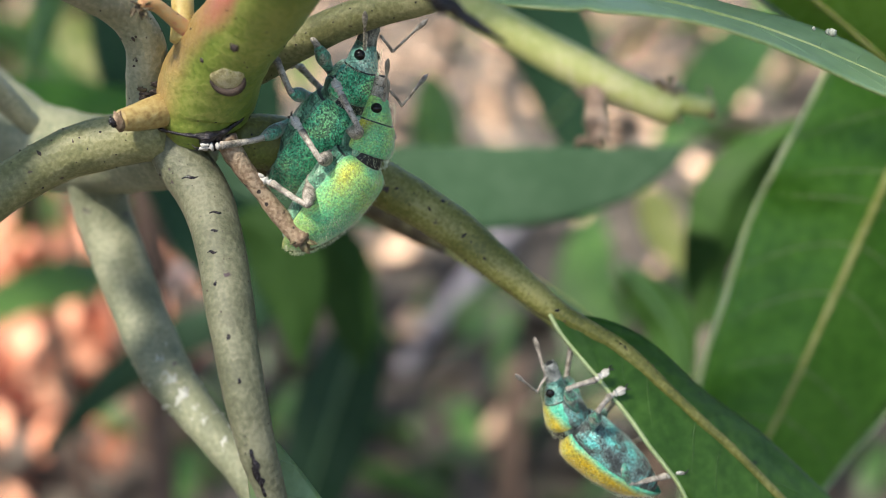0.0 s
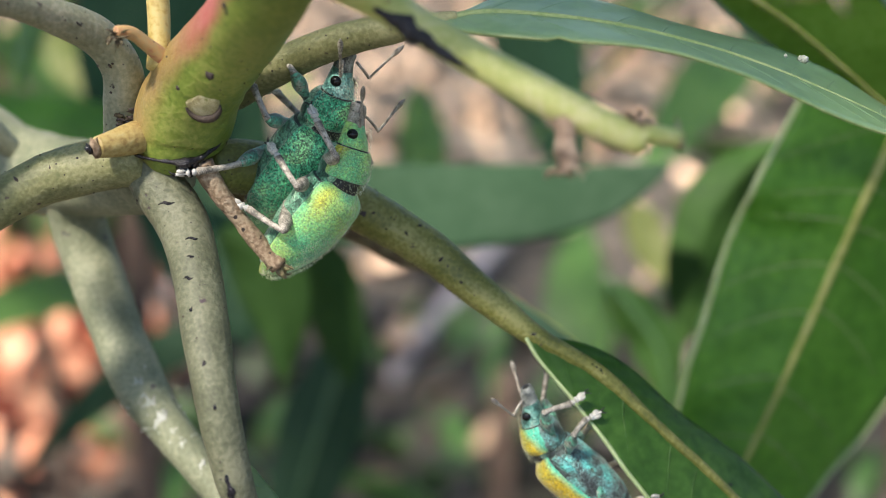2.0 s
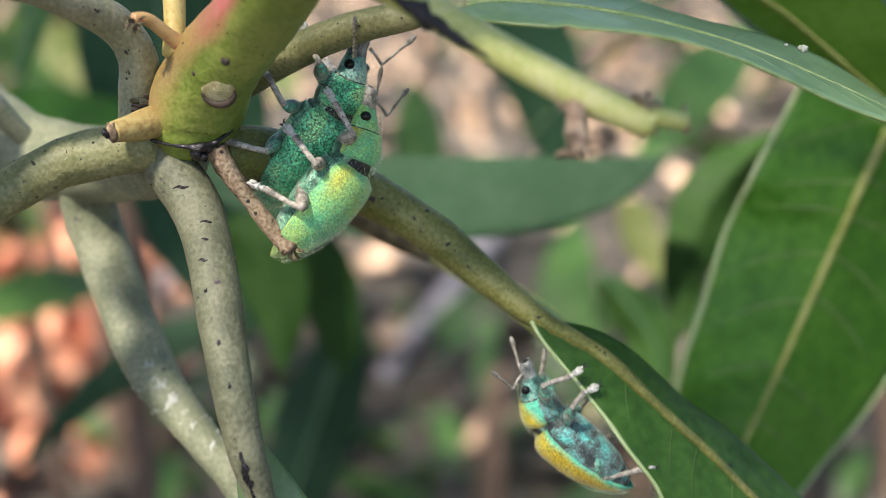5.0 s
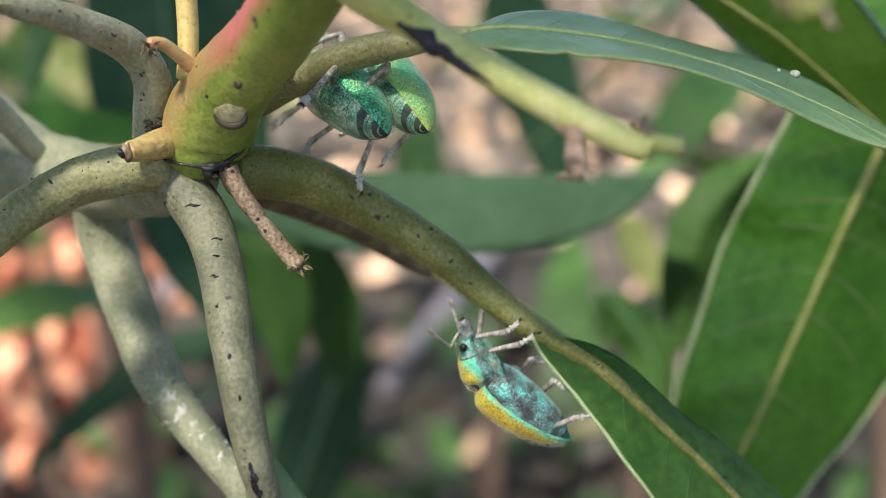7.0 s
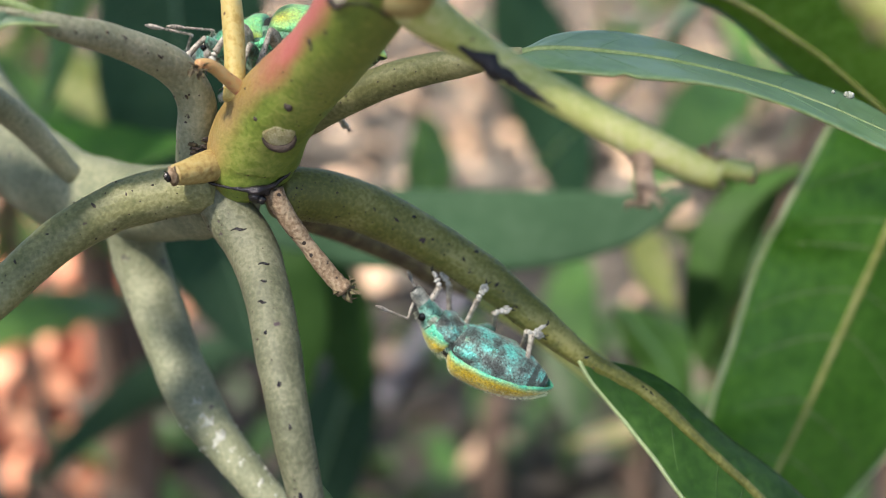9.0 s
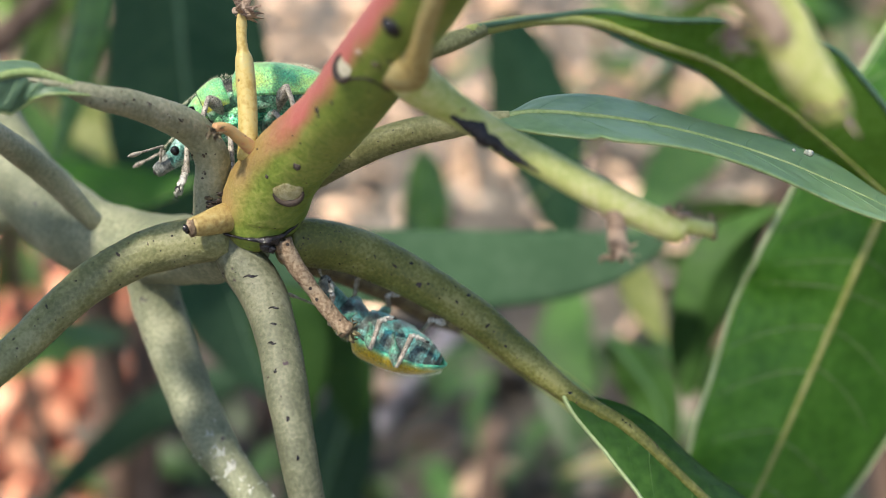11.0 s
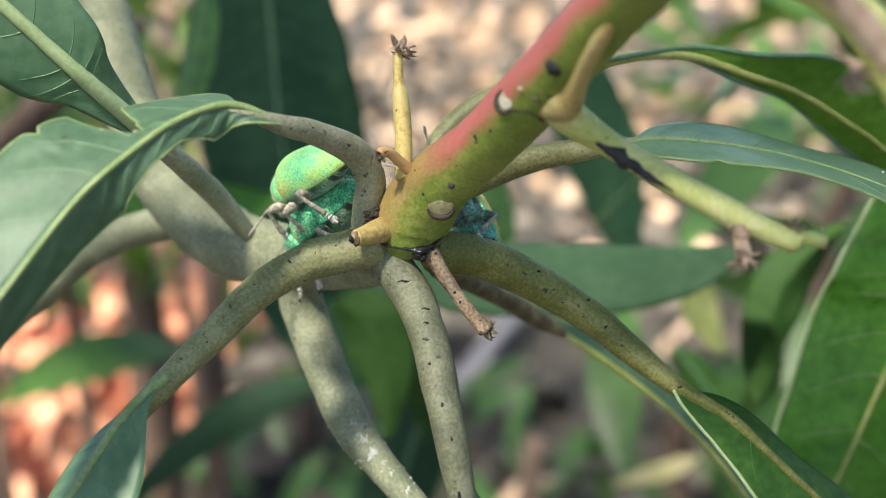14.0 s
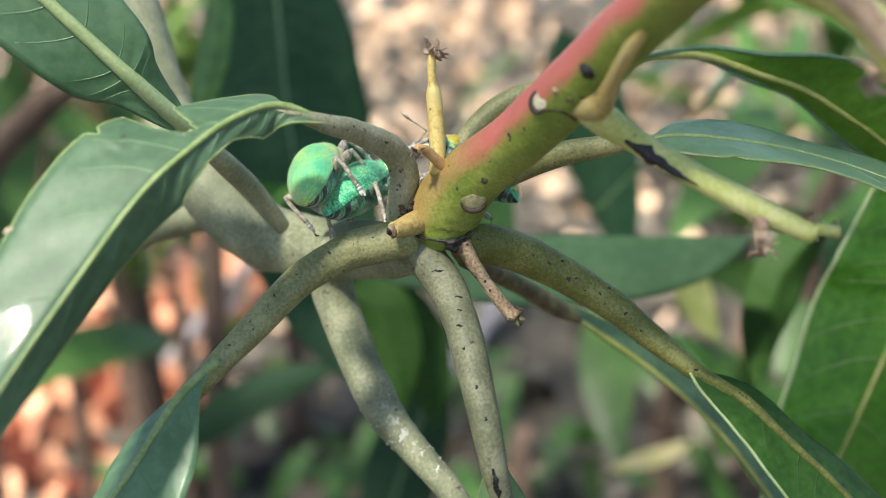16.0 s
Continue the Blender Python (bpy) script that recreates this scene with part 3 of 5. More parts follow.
# the lens stays focused on the hub, by the origin of its resin drop
HUB = Vector((-.1, .4, -.3)) * U
resin.data.transform(Matrix.Translation(-HUB))
resin.location = HUB
cam.data.dof.focus_object = resin
# thick part is the resin patch, thin ends draw the crevice's shade in black
part("resin_crevice_ring", tube([(-0.72, 0.36, -0.34, 0.006), (-0.62, 0.33, -0.38, 0.012), (-0.48, 0.3, -0.42, 0.012), (-0.36, 0.3, -0.44, 0.022), (-0.24, 0.3, -0.45, 0.042), (-0.14, 0.35, -0.42, 0.022), (0, 0.46, -0.31, 0.016), (0.09, 0.54, -0.15, 0.008)], n=60, seg=12, rough=.6, lump=14), dark_resin, shoot, "black crust and drawn-in crevice shade round the foot of the stalk")
part("dark_bruise", tube([(*snap((p[0], p[1] - .3, p[2] - .26), SIDE, -p[3] * .45)[0], p[3]) for p in [(1.42, -1.28, 0.55, 0.02), (1.48, -1.26, 0.51, 0.05), (1.56, -1.23, 0.46, 0.078), (1.64, -1.21, 0.42, 0.07), (1.72, -1.2, 0.37, 0.055), (1.82, -1.24, 0.3, 0.045), (1.92, -1.28, 0.23, 0.02), (2.02, -1.3, 0.16, 0.01)]], n=90, seg=14, rough=.5, lump=8), dark_resin, shoot, "blackened bruise on the side branch")
dab([(.108, -.31, .139, .04), (.322, -.87, .578, .03), (.34, -.86, .53, .022), (-.19, -.12, .1, .018), (.5, -1.05, .62, .02)], speck_brown, "speck", "dark specks", stretch=(1, .6, 1.2), on=STALK)
for x, y, z, w in ((-.43, .33, -.766, .075), (-.2, .2, -1.064, .05), (-.25, -.16, -1.281, .085), (-.2, .1, -1.2, .04)):
    part("lenticel", tube([(*snap(p, BRANCH_OF[pet_hang.name], -.004)[0], r) for p, r in (((x - w, y, z - .012), .005), ((x - w * .3, y, z + .006), .012), ((x + w * .4, y, z - .006), .013), ((x + w, y, z + .01), .005))], n=14, seg=7, rough=.5, lump=20), dark_resin, pet_hang)
dab([(-.15, -.06, -1.624, .022), (-.06, -.54, -1.886, .025), (.057, -.53, -2.296, .028)], dark_resin, "speck", "", pet_hang, stretch=(.8, .8, 1.3), on=BRANCH_OF[pet_hang.name])
part("dark_streak", tube([(*snap(p, BRANCH_OF[pet_hang.name], -r * .7)[0], r) for p, r in (((.09, -.5, -2.86), .012), ((.1, -.5, -2.96), .03), ((.11, -.48, -3.06), .034), ((.12, -.46, -3.18), .04), ((.14, -.44, -3.3), .02))], n=40, seg=10, rough=.6, lump=12), dark_resin, pet_hang, "black streak near the blade")
dab([(1.607, 1.2, -1.02, .035), (2.547, .97, -2.03, .035), (3.05, 1.13, -2.36, .03), (3.08, 1.12, -2.38, .032), (3.12, 1.13, -2.41, .028), (1.285, 1.08, -1.11, .022), (1.054, 1.09, -.695, .025)], dark_resin, "speck", "dark scale insects and specks", pet_right, stretch=(1.2, .7, .7), on=BRANCH_OF[pet_right.name])
dab([(-1.5, 1.82, -.82, .07), (-1.44, 1.8, -.84, .05)], dark_resin, "gall", "small black gall")
dab([(4.838, .70, .17, .035), (4.81, .71, .18, .025), (4.66, .6, .2, .016)], lichen, "dropping", "white droppings on the blade")

for p in [(1.14, -1.52, 0.8, 0.05), (1.21, -1.58, 0.85, 0.04), (1.08, -1.48, 0.75, 0.035), (1.2, -1.45, 0.73, 0.04)]:
    dab([p], dark_twig, "node_crust", "dark bark crust at the node", rough=.9, stretch=(1.2, .5, .8))
rnd = random.Random(58)
for k in range(18):
    c = snap((1.0 + rnd.gauss(0, .12), -1.62 + rnd.gauss(0, .12), .78 + rnd.gauss(0, .09)), SIDE if k % 2 else STALK, -.012)[0]
    dab([(*c, rnd.uniform(.018, .045))], (dark_twig, speck_brown, dry_flower)[k % 3], "node_crust", "dark bark crust at the node", rough=1.0, stretch=(1.2, .6, .8))
part("crease", tube([(*snap(p, STALK, -.004)[0], r) for p, r in zip([(0.58, -1.3, 0.8), (0.64, -1.4, 0.73), (0.77, -1.5, 0.7), (0.89, -1.5, 0.67), (1.01, -1.4, 0.6), (1.04, -1.3, 0.55)], (.006, .014, .012, .016, .014, .005))], n=40, seg=7, rough=.8, lump=14), speck_brown, stalk, "dark crease round the node")


def peppered(knots, count, seed, parent, small=.003, large=.008, mat=None):
    """Fine dark dots scattered over a stem, as one part."""
    rnd = random.Random(seed)
    line = spline(knots, 160)
    fr = frames([p[:3] for p in line])
    bm = bmesh.new()
    for _ in range(count):
        i = rnd.randrange(4, 156)
        a = rnd.uniform(0, 2 * math.pi)
        _, s, u = fr[i]
        c = Vector(line[i][:3]) + (s * math.cos(a) + u * math.sin(a)) * line[i][3] * 1.0
        blob(c, rnd.uniform(small, large) * (1 if rnd.random() < .8 else 1.6), (1, 1, 1), .4, rnd.random() * 9, bm, 1)
    return tagged(part("dots", bm, mat or speck_brown, parent, "tiny dark dots"), kind="stuff")


for n, (who, count) in enumerate(((pet_right, 260), (pet_hang, 150), (pet_left, 120), (pet_up, 110), (pet_r2, 70), (pet_r3, 50), (stalk, 130))):
    knots = STALK if who is stalk else BRANCH_OF[who.name]
    peppered(knots, count, 30 + n, who)
for who, places in ((pet_left, [(-1.13, 0.3, -0.36), (-1.34, 0.25, -0.42), (-1.61, 0.2, -0.5), (-1.97, 0.1, -0.73), (-2.2, 0, -0.96), (-2.44, -0.15, -1.24), (-2.64, -0.35, -1.45)]), (pet_right, [(0.33, 0.9, -0.5), (0.68, 1, -0.65), (0.87, 1.05, -0.75), (1.19, 1.1, -0.94), (1.47, 1.1, -1.13), (1.75, 1.1, -1.37), (1.9, 1.1, -1.6)]), (pet_up, [(-0.84, 0.4, 0.15), (-0.79, 0.3, 0.39), (-0.99, 0, 0.67), (-1.28, -0.4, 0.79), (-1.43, -0.6, 0.79)])):
    for k, p in enumerate(places):
        c, way = snap(p, BRANCH_OF[who.name], -.004)
        along = Vector((math.sin(k * 2.1), 0, math.cos(k * 1.3))).cross(way).normalized() * (.016 + .008 * (k % 3))
        part("lenticel", tube([(*(c - along), .004), (*(c - along * .3), .011), (*(c + along * .4), .009), (*(c + along), .003)], n=12, seg=6, rough=.6, lump=20), speck_brown, who)
# lichen on the old knotted petiole
rnd = random.Random(5)
old = BRANCH_OF[old_petiole.name]
line = spline(old, 120)
fr = frames([p[:3] for p in line])
bm = bmesh.new()
for _ in range(110):
    i = int(min(112, max(58, rnd.gauss(84, 11))))
    a = rnd.uniform(0, 2 * math.pi)
    _, s, u = fr[i]
    c = Vector(line[i][:3]) + (s * math.cos(a) + u * math.sin(a)) * line[i][3] * .975
    blob(c, rnd.uniform(.006, .018), (1, 1, 1.3), .7, rnd.random() * 9, bm, 1)
tagged(part("lichen", bm, lichen, old_petiole, "white crusts of lichen"), kind="stuff")

for p in [(-1.18, 1.7, -2.44, 0.07), (-1.07, 1.6, -2.6, 0.08), (-0.95, 1.5, -2.73, 0.085), (-0.83, 1.4, -2.86, 0.07), (-0.73, 1.4, -2.98, 0.06), (-0.53, 1.3, -3.17, 0.06), (-1.02, 1.5, -2.84, 0.06)]:
    dab([p], lichen, "lichen_patch", "white crust of lichen", old_petiole, rough=.9, stretch=(.9, .5, 1.2), on=old)


def withered(centre, radius, count, seed, name="dry_flower", label="withered brown flower remains", mat=dry_flower):
    """Crumpled dry bracts round a point."""
    rnd = random.Random(seed)
    bm = bmesh.new()
    for _ in range(count):
        d = Vector((rnd.gauss(0, 1), rnd.gauss(0, .7), rnd.gauss(0, .6))).normalized()
        side = d.cross(Vector((rnd.gauss(0, 1), rnd.gauss(0, 1), rnd.gauss(0, 1)))).normalized()
        bend = d.cross(side)
        k = [Vector(centre) + d * (radius * q) + bend * (radius * rnd.uniform(-.3, .3)) for q in (0, .35, .7, 1.0)]
        tube([(*k[0], radius * .16), (*k[1], radius * .2), (*k[2], radius * .16), (*k[3], radius * .05)], n=9, seg=7, bm=bm, flat=.4, rough=.5, lump=18)
    return tagged(part(name, bm, mat, shoot, label), kind="stuff")


withered([(-0.4, 0.28, 1.62)][0], .2, 11, 1)
withered([(3.06, -1.6, -0.52)][0], .09, 5, 10)
withered([(3.18, -1.6, -0.51)][0], .08, 5, 11)
withered([(-0.59, -0.2, 0.54)][0], .11, 8, 2, mat=dark_twig)
withered([(2.67, -1.7, -0.62)][0], .16, 9, 3)
withered([(3.41, -1.6, -0.49)][0], .13, 8, 4)
withered([(3.13, -1.6, -0.36)][0], .12, 7, 5)
withered([(2.59, -1.6, -0.37)][0], .08, 4, 6)
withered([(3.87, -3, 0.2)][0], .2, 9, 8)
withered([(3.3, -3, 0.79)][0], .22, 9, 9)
withered([(0.42, 0.6, -1.33)][0], .13, 14, 7, "splinter", "ragged dark brown splinters", dark_twig)
dab([(*[(-0.9, 0.08, -0.3)][0], .085)], brown_twig, "hollow", "brown hollow end of the stump", stretch=(.55, .8, .95), rough=.6)
dab([(*[(-0.93, 0.03, -0.31)][0], .05)], dark_resin, "hollow", "dark pith of the stump", stretch=(.6, .8, .9), rough=.6)
for p in [(-0.76, 0.45, -0.12), (-0.8, 0.46, -0.07), (-0.7, 0.42, -0.06), (-0.82, 0.5, -0.15), (-0.68, 0.4, -0), (-0.76, 0.45, -0.19)]:
    dab([(*p, .04)], speck_brown, "bud_scale", "dry bud scale", rough=1.3, stretch=(1.1, .6, .5))

rnd = random.Random(77)
for k in range(16):
    p = (-.72 + rnd.gauss(0, .04), .44 + rnd.gauss(0, .04), -.12 + rnd.gauss(0, .08))
    dab([(*p, rnd.uniform(.018, .038))], (speck_brown, dark_twig, dark_resin)[k % 3], "bud_scale", "dry bud scale", rough=1.3, stretch=(1.1, .6, .6))

# blades
leaf(shoot, [(2.4, 1.27, -1.98), (2.62, 1.2, -2.14), (3.11, 1.22, -2.47), (3.74, 1.25, -3.09), (4.37, 1.3, -3.75), (6.35, 1.5, -6.04), (8.6, 1.7, -8.88), (10.88, 1.9, -11.69)], 0.95, (-.6, -.45, -.65), (.5, .75, .45), (leaf_top, leaf_under), label="glossy dark green blade folded along its rib", seed=1.0, peak=0.62, nu=110, side_w=(0.74, 0.48), pinch=0.95, start=0.01, vein_mat=leaf_top, margin=0.02, bare=0.2, rims=(0,), rim_mat=rim_pale, rib_r=0.075, rib_mat=petiole_skin)
leaf(shoot, [(1.85, 0.25, 0.57), (2.32, 0.2, 0.6), (3.26, 0.25, 0.46), (4.24, 0.45, 0.19), (5.12, 0.7, -0.16), (5.93, 0.9, -0.55), (7.77, 1.3, -1.49), (9.85, 1.7, -2.73)], 0.84, (.1, -.85, -.34), (.1, .85, .30), (leaf_sheen, leaf_under), label="green blade with grey sheen in its colour and white droppings", seed=2.2, rib_mat=rib_pale, rib_r=.045, peak=0.45, nu=80, bites=((0, 0.21, 0.225, 0.14),), sky=(0, -.3, 1), vein_mat=leaf_sheen)
leaf(shoot, [(1.68, 1.5, 1.58), (2.37, 2.2, 1.79), (3.1, 2.65, 1.82), (3.8, 2.8, 1.59), (4.44, 2.98, 1.38), (5.07, 3.2, 1.02), (5.64, 3.4, 0.64), (6.93, 3.8, -0.45), (8.87, 4.2, -2.37)], 0.9, (.2, -.6, .75), (-.2, .8, -.45), (leaf_pale, leaf_under), margin=.035, rim_mat=leaf_pale, side_w=(0.95, 0.42), pinch=1.3, peak=0.7, start=.06, label="arched blade showing its olive underside", seed=3.3, rib_r=0.07, sky=(0, .6, .8), nu=70)
torn_blade = leaf(shoot, [(-1.36, -0.45, 0.8), (-1.6, -0.72, 0.88), (-1.83, -0.85, 0.98), (-2.06, -0.95, 0.98), (-2.4, -1.2, 0.81), (-2.72, -1.5, 0.52), (-3.09, -1.8, 0.12), (-3.52, -2.2, -0.56), (-4.12, -2.7, -1.56), (-4.91, -3.2, -2.9), (-5.77, -3.8, -4.45)], 1.05, ((.0, .98, -.4), (-.5, .5, 1.9)), ((.3, -.1, -.95), (.35, .9, .08)), (leaf_sky_sheen, leaf_under), label="curved green blade with a torn margin", seed=4.1, nu=260, side_w=(0.92, 0.38), margin=.014, rim_mat=rib_pale, bites=((0, 0.408, 0.494, 0.86), (0, 0.55, 0.565, 0.1), (1, 0.33, 0.56, 0.5)), peak=0.56, pinch=0.95, sky=(-.3, -.6, .6), rib_mat=rib_pale, rib_r=.05)
leaf(shoot, [(-3.1, 1.05, 0.78), (-3.3, 0.66, 1.02), (-3.65, 0.2, 1.42), (-3.86, 0, 1.65), (-4.43, -0.4, 2.27), (-5.29, -0.8, 3.14), (-6.74, -1.2, 4.6), (-8.08, -1.6, 5.96)], 1.0, (-.6, .1, -.7), (.8, .2, .5), (leaf_pale, leaf_under), side_w=(0.68, 0.6), label="green blade with a broad pale rib", seed=5.0, rib_r=0.12, rib_mat=rim_pale, nu=70, peak=0.6, pinch=1.15, rim_mat=leaf_sky_sheen, margin=.01)
leaf(shoot, [(-2.73, -0.52, -1.6), (-3.13, -0.62, -1.96), (-3.55, -0.8, -2.59), (-4.04, -1, -3.33), (-5.09, -1.4, -5.06), (-6.35, -1.8, -7)], 0.85, (.8, -.3, -.3), (-.5, .8, .2), (leaf_pale, leaf_under), label="green blade hanging from its petiole", seed=6.0, peak=0.58, pinch=1.1, side_w=(1.0, 0.6), start=.015, nu=80, rib_mat=rib_pale)
leaf(shoot, [(0.06, -0.2, -2.61), (0.15, -0.12, -3.16), (0.37, 0, -4.38), (0.73, 0.3, -6.43), (1.07, 0.6, -9.07)], 0.7, (.65, .7, .15), (-.5, .85, -.1), (leaf_sheen, leaf_under), label="pale green blade at the end of the hanging petiole", seed=7.0, nu=60, peak=0.6, pinch=1.0, vein_mat=leaf_sheen, rib_mat=rib_pale)
leaf(shoot, [(1.15, 4, -1.46), (1.51, 4.1, -1.7), (2.45, 4.1, -2.4), (3.31, 4.1, -3.23), (4.12, 4, -4.36), (4.95, 4, -5.67), (6.22, 4, -7.7)], 0.36, (.55, .45, .6), (-.4, .9, -.1), (leaf_sky_sheen, leaf_under), side_w=(1.0, 0.3), pinch=0.6, rib_r=.05, label="long narrow blade with grey-green sheen in its colour", seed=8.0, peak=0.55, nu=60, veins=False, start=.18, margin=.014)

for p, mat in zip([(-3.69, -1.9, -0.37, 0.045), (-3.71, -1.5, 0.19, 0.055), (-4.26, -1.7, -0.34, 0.06), (-3.18, -1.7, -0.04, 0.04), (-4.46, -1.5, 0.38, 0.03), (-4.01, -2.1, -0.82, 0.02)], (dark_resin, dry_flower, dry_flower, speck_brown, speck_brown, speck_brown)):
    near = min(torn_blade.data.vertices, key=lambda v: (v.co / U - Vector(p[:3])).length)
    dab([(*(near.co / U), p[3])], mat, "spot", "dark leaf spot", torn_blade, rough=.6, stretch=(1, .35, .8))

# leaves of the bush behind, on thin stems that rise from the soil
bush_back = tagged(new("mango_bush"), "mango bush with broad leaves behind the shoot", "bush")
bush_back.matrix_world = SHOOT


def bush_leaf(pts, half, a, b, mats, label, seed=0.0, **more):
    return leaf(bush_back, pts, half, a, b, mats, label=label, seed=seed, **more)


bush_leaf([(8.84, 4.2, 3.72), (7.72, 4.5, 1.23), (6.73, 4.8, -0.94), (6.35, 5, -1.88), (5.61, 5.2, -3.58), (5.04, 5.3, -4.76), (4.45, 5.4, -6.09)], 1.42, (-1, .1, -.35), (1, .3, .35), (leaf_green, leaf_under), "broad green leaf hanging behind the shoot", 9.0, rib_r=0.08, peak=0.45, pinch=0.55, vein_mat=rib_pale, nu=70, side_w=(0.9, 1.3), margin=.034, rim_mat=rim_pale)
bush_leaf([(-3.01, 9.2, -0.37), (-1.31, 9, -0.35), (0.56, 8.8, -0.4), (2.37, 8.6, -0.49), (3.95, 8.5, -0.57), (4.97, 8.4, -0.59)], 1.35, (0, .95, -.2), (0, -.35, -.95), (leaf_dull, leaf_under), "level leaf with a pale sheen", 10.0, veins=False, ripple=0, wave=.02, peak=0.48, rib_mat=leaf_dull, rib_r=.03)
bush_leaf([(7.16, 10, -0.27), (6.42, 10, -0.78), (5.86, 10, -1.53), (5.51, 10, -2.53), (5.34, 10, -3.54)], 0.62, (.8, .3, .3), (-.8, .3, -.3), (leaf_shade, leaf_under), "leaf coloured dark for shade", 11.0, veins=False, rib_show=False)
bush_leaf([(-4.82, 15, 8.97), (-4.48, 15, 5.48), (-4.27, 15, 2.13), (-3.71, 15, -0.97), (-2.63, 14, -3.81)], 1.95, (-1, .2, 0), (1, .2, 0), (leaf_dark_shade, leaf_under), "large hanging leaf, coloured dark for shade", 12.0, rib_mat=vein, vein_mat=vein_dark, peak=0.5)
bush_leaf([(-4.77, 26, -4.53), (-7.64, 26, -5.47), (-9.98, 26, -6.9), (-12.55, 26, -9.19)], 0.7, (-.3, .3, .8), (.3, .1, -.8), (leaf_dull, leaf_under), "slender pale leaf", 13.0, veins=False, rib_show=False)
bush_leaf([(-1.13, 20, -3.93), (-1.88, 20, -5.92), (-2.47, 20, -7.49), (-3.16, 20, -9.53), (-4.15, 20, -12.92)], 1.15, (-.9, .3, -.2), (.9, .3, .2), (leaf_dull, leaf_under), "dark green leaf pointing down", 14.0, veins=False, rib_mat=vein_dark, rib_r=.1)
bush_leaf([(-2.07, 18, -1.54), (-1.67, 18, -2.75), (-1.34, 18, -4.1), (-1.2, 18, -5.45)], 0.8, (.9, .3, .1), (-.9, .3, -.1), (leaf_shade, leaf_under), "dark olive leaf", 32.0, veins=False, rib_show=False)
bush_leaf([(4.76, 16, -2.99), (5.45, 16, -3.87), (5.91, 16, -4.75), (5.99, 16, -6.11)], 0.75, (-.7, .3, .5), (.7, .3, -.5), (leaf_shade, leaf_under), "dull green leaf, darkened for shade", 15.0, veins=False, rib_mat=vein_dark)
bush_leaf([(-11.43, 28, 4.69), (-10.76, 28, 3.76), (-10.07, 28, 3.01), (-9.42, 28, 1.72)], 0.85, (.7, -.3, .5), (-.7, -.3, -.5), (yellow_leaf, yellow_leaf), "young yellow-green leaf", 31.0, veins=False, rib_show=False)
bush_leaf([(-8.59, 13, 1.3), (-6.64, 13, 0.83), (-5.12, 13, 0.65), (-3.69, 13, 0.74)], 0.7, (0, .6, .7), (0, -.5, -.8), (leaf_green, leaf_under), "light green leaf", 16.0, veins=False, rib_show=False)
bush_leaf([(7.93, 20, 4.57), (6.65, 20, 3.22), (5.37, 20, 2.03), (3.44, 20, 0.23)], 0.95, (.7, .3, .6), (-.6, .2, -.6), (leaf_pale, leaf_under), "greyish leaf", 17.0, veins=False, rib_show=False)
bush_leaf([(2.97, 24, 6), (3.75, 24, 3.5), (4.36, 24, 1.19), (4.79, 24, -1.46)], 1.3, (.9, .3, .1), (-.9, .3, -.1), (leaf_dark_shade, leaf_under), "dark leaf", 18.0, veins=False, rib_show=False)
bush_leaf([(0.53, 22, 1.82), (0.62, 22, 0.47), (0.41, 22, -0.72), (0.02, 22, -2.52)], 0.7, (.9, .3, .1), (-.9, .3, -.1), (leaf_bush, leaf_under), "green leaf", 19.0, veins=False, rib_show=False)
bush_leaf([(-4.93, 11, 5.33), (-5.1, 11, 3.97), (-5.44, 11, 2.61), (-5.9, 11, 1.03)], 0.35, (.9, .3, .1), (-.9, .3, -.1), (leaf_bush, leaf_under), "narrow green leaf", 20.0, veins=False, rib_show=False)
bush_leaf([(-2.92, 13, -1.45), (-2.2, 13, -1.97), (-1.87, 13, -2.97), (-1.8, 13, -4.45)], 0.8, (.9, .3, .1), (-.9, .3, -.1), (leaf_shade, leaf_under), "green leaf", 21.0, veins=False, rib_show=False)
# sunlight on a curled leaf, given as yellow-green colour
bush_leaf([(6.09, 22, -1.5), (6.44, 22, -2.19), (6.71, 22, -2.96), (7.13, 22, -3.81)], 0.55, (.9, .2, .3), (-.9, .2, -.3), (yellow_leaf, yellow_leaf), "leaf coloured yellow-green for a sunlit patch", 22.0, veins=False, rib_show=False)
bush_leaf([(8.04, 32, -8.59), (6.96, 32, -9.03), (5.88, 32, -9.3), (4.81, 32, -9.57)], 0.36, (.2, .4, .9), (.2, -.3, -.9), (young_leaf, young_leaf), "young yellow leaf", 23.0, veins=False, rib_show=False)
for knots in ([(10.94, 9, 1.45, 0.3), (9.58, 9, -8.64, 0.35), (9.03, 9, -37.07, 0.5), (7.16, 9, -88.08, 0.6)], [(-7.2, 30, 12, 0.4), (-9.2, 30, 4.5, 0.42), (-9.7, 30, -6, 0.45), (-9.6, 30, -45.1, 0.6), (-10, 30, -86.52, 0.7)], [(-9.6, 22, 6.6, 0.3), (-11.5, 22, 5.0, 0.42), (-13.3, 22, 3.6, 0.5), (-15.2, 22, 1, 0.6), (-16.2, 22, -7.86, 0.8), (-16.8, 22, -36.76, 1.2), (-17.92, 22, -94.77, 1.3)]):
    part("stem", tube(knots, n=30, seg=10, rough=.12, lump=1.2), trunk_bark, bush_back)

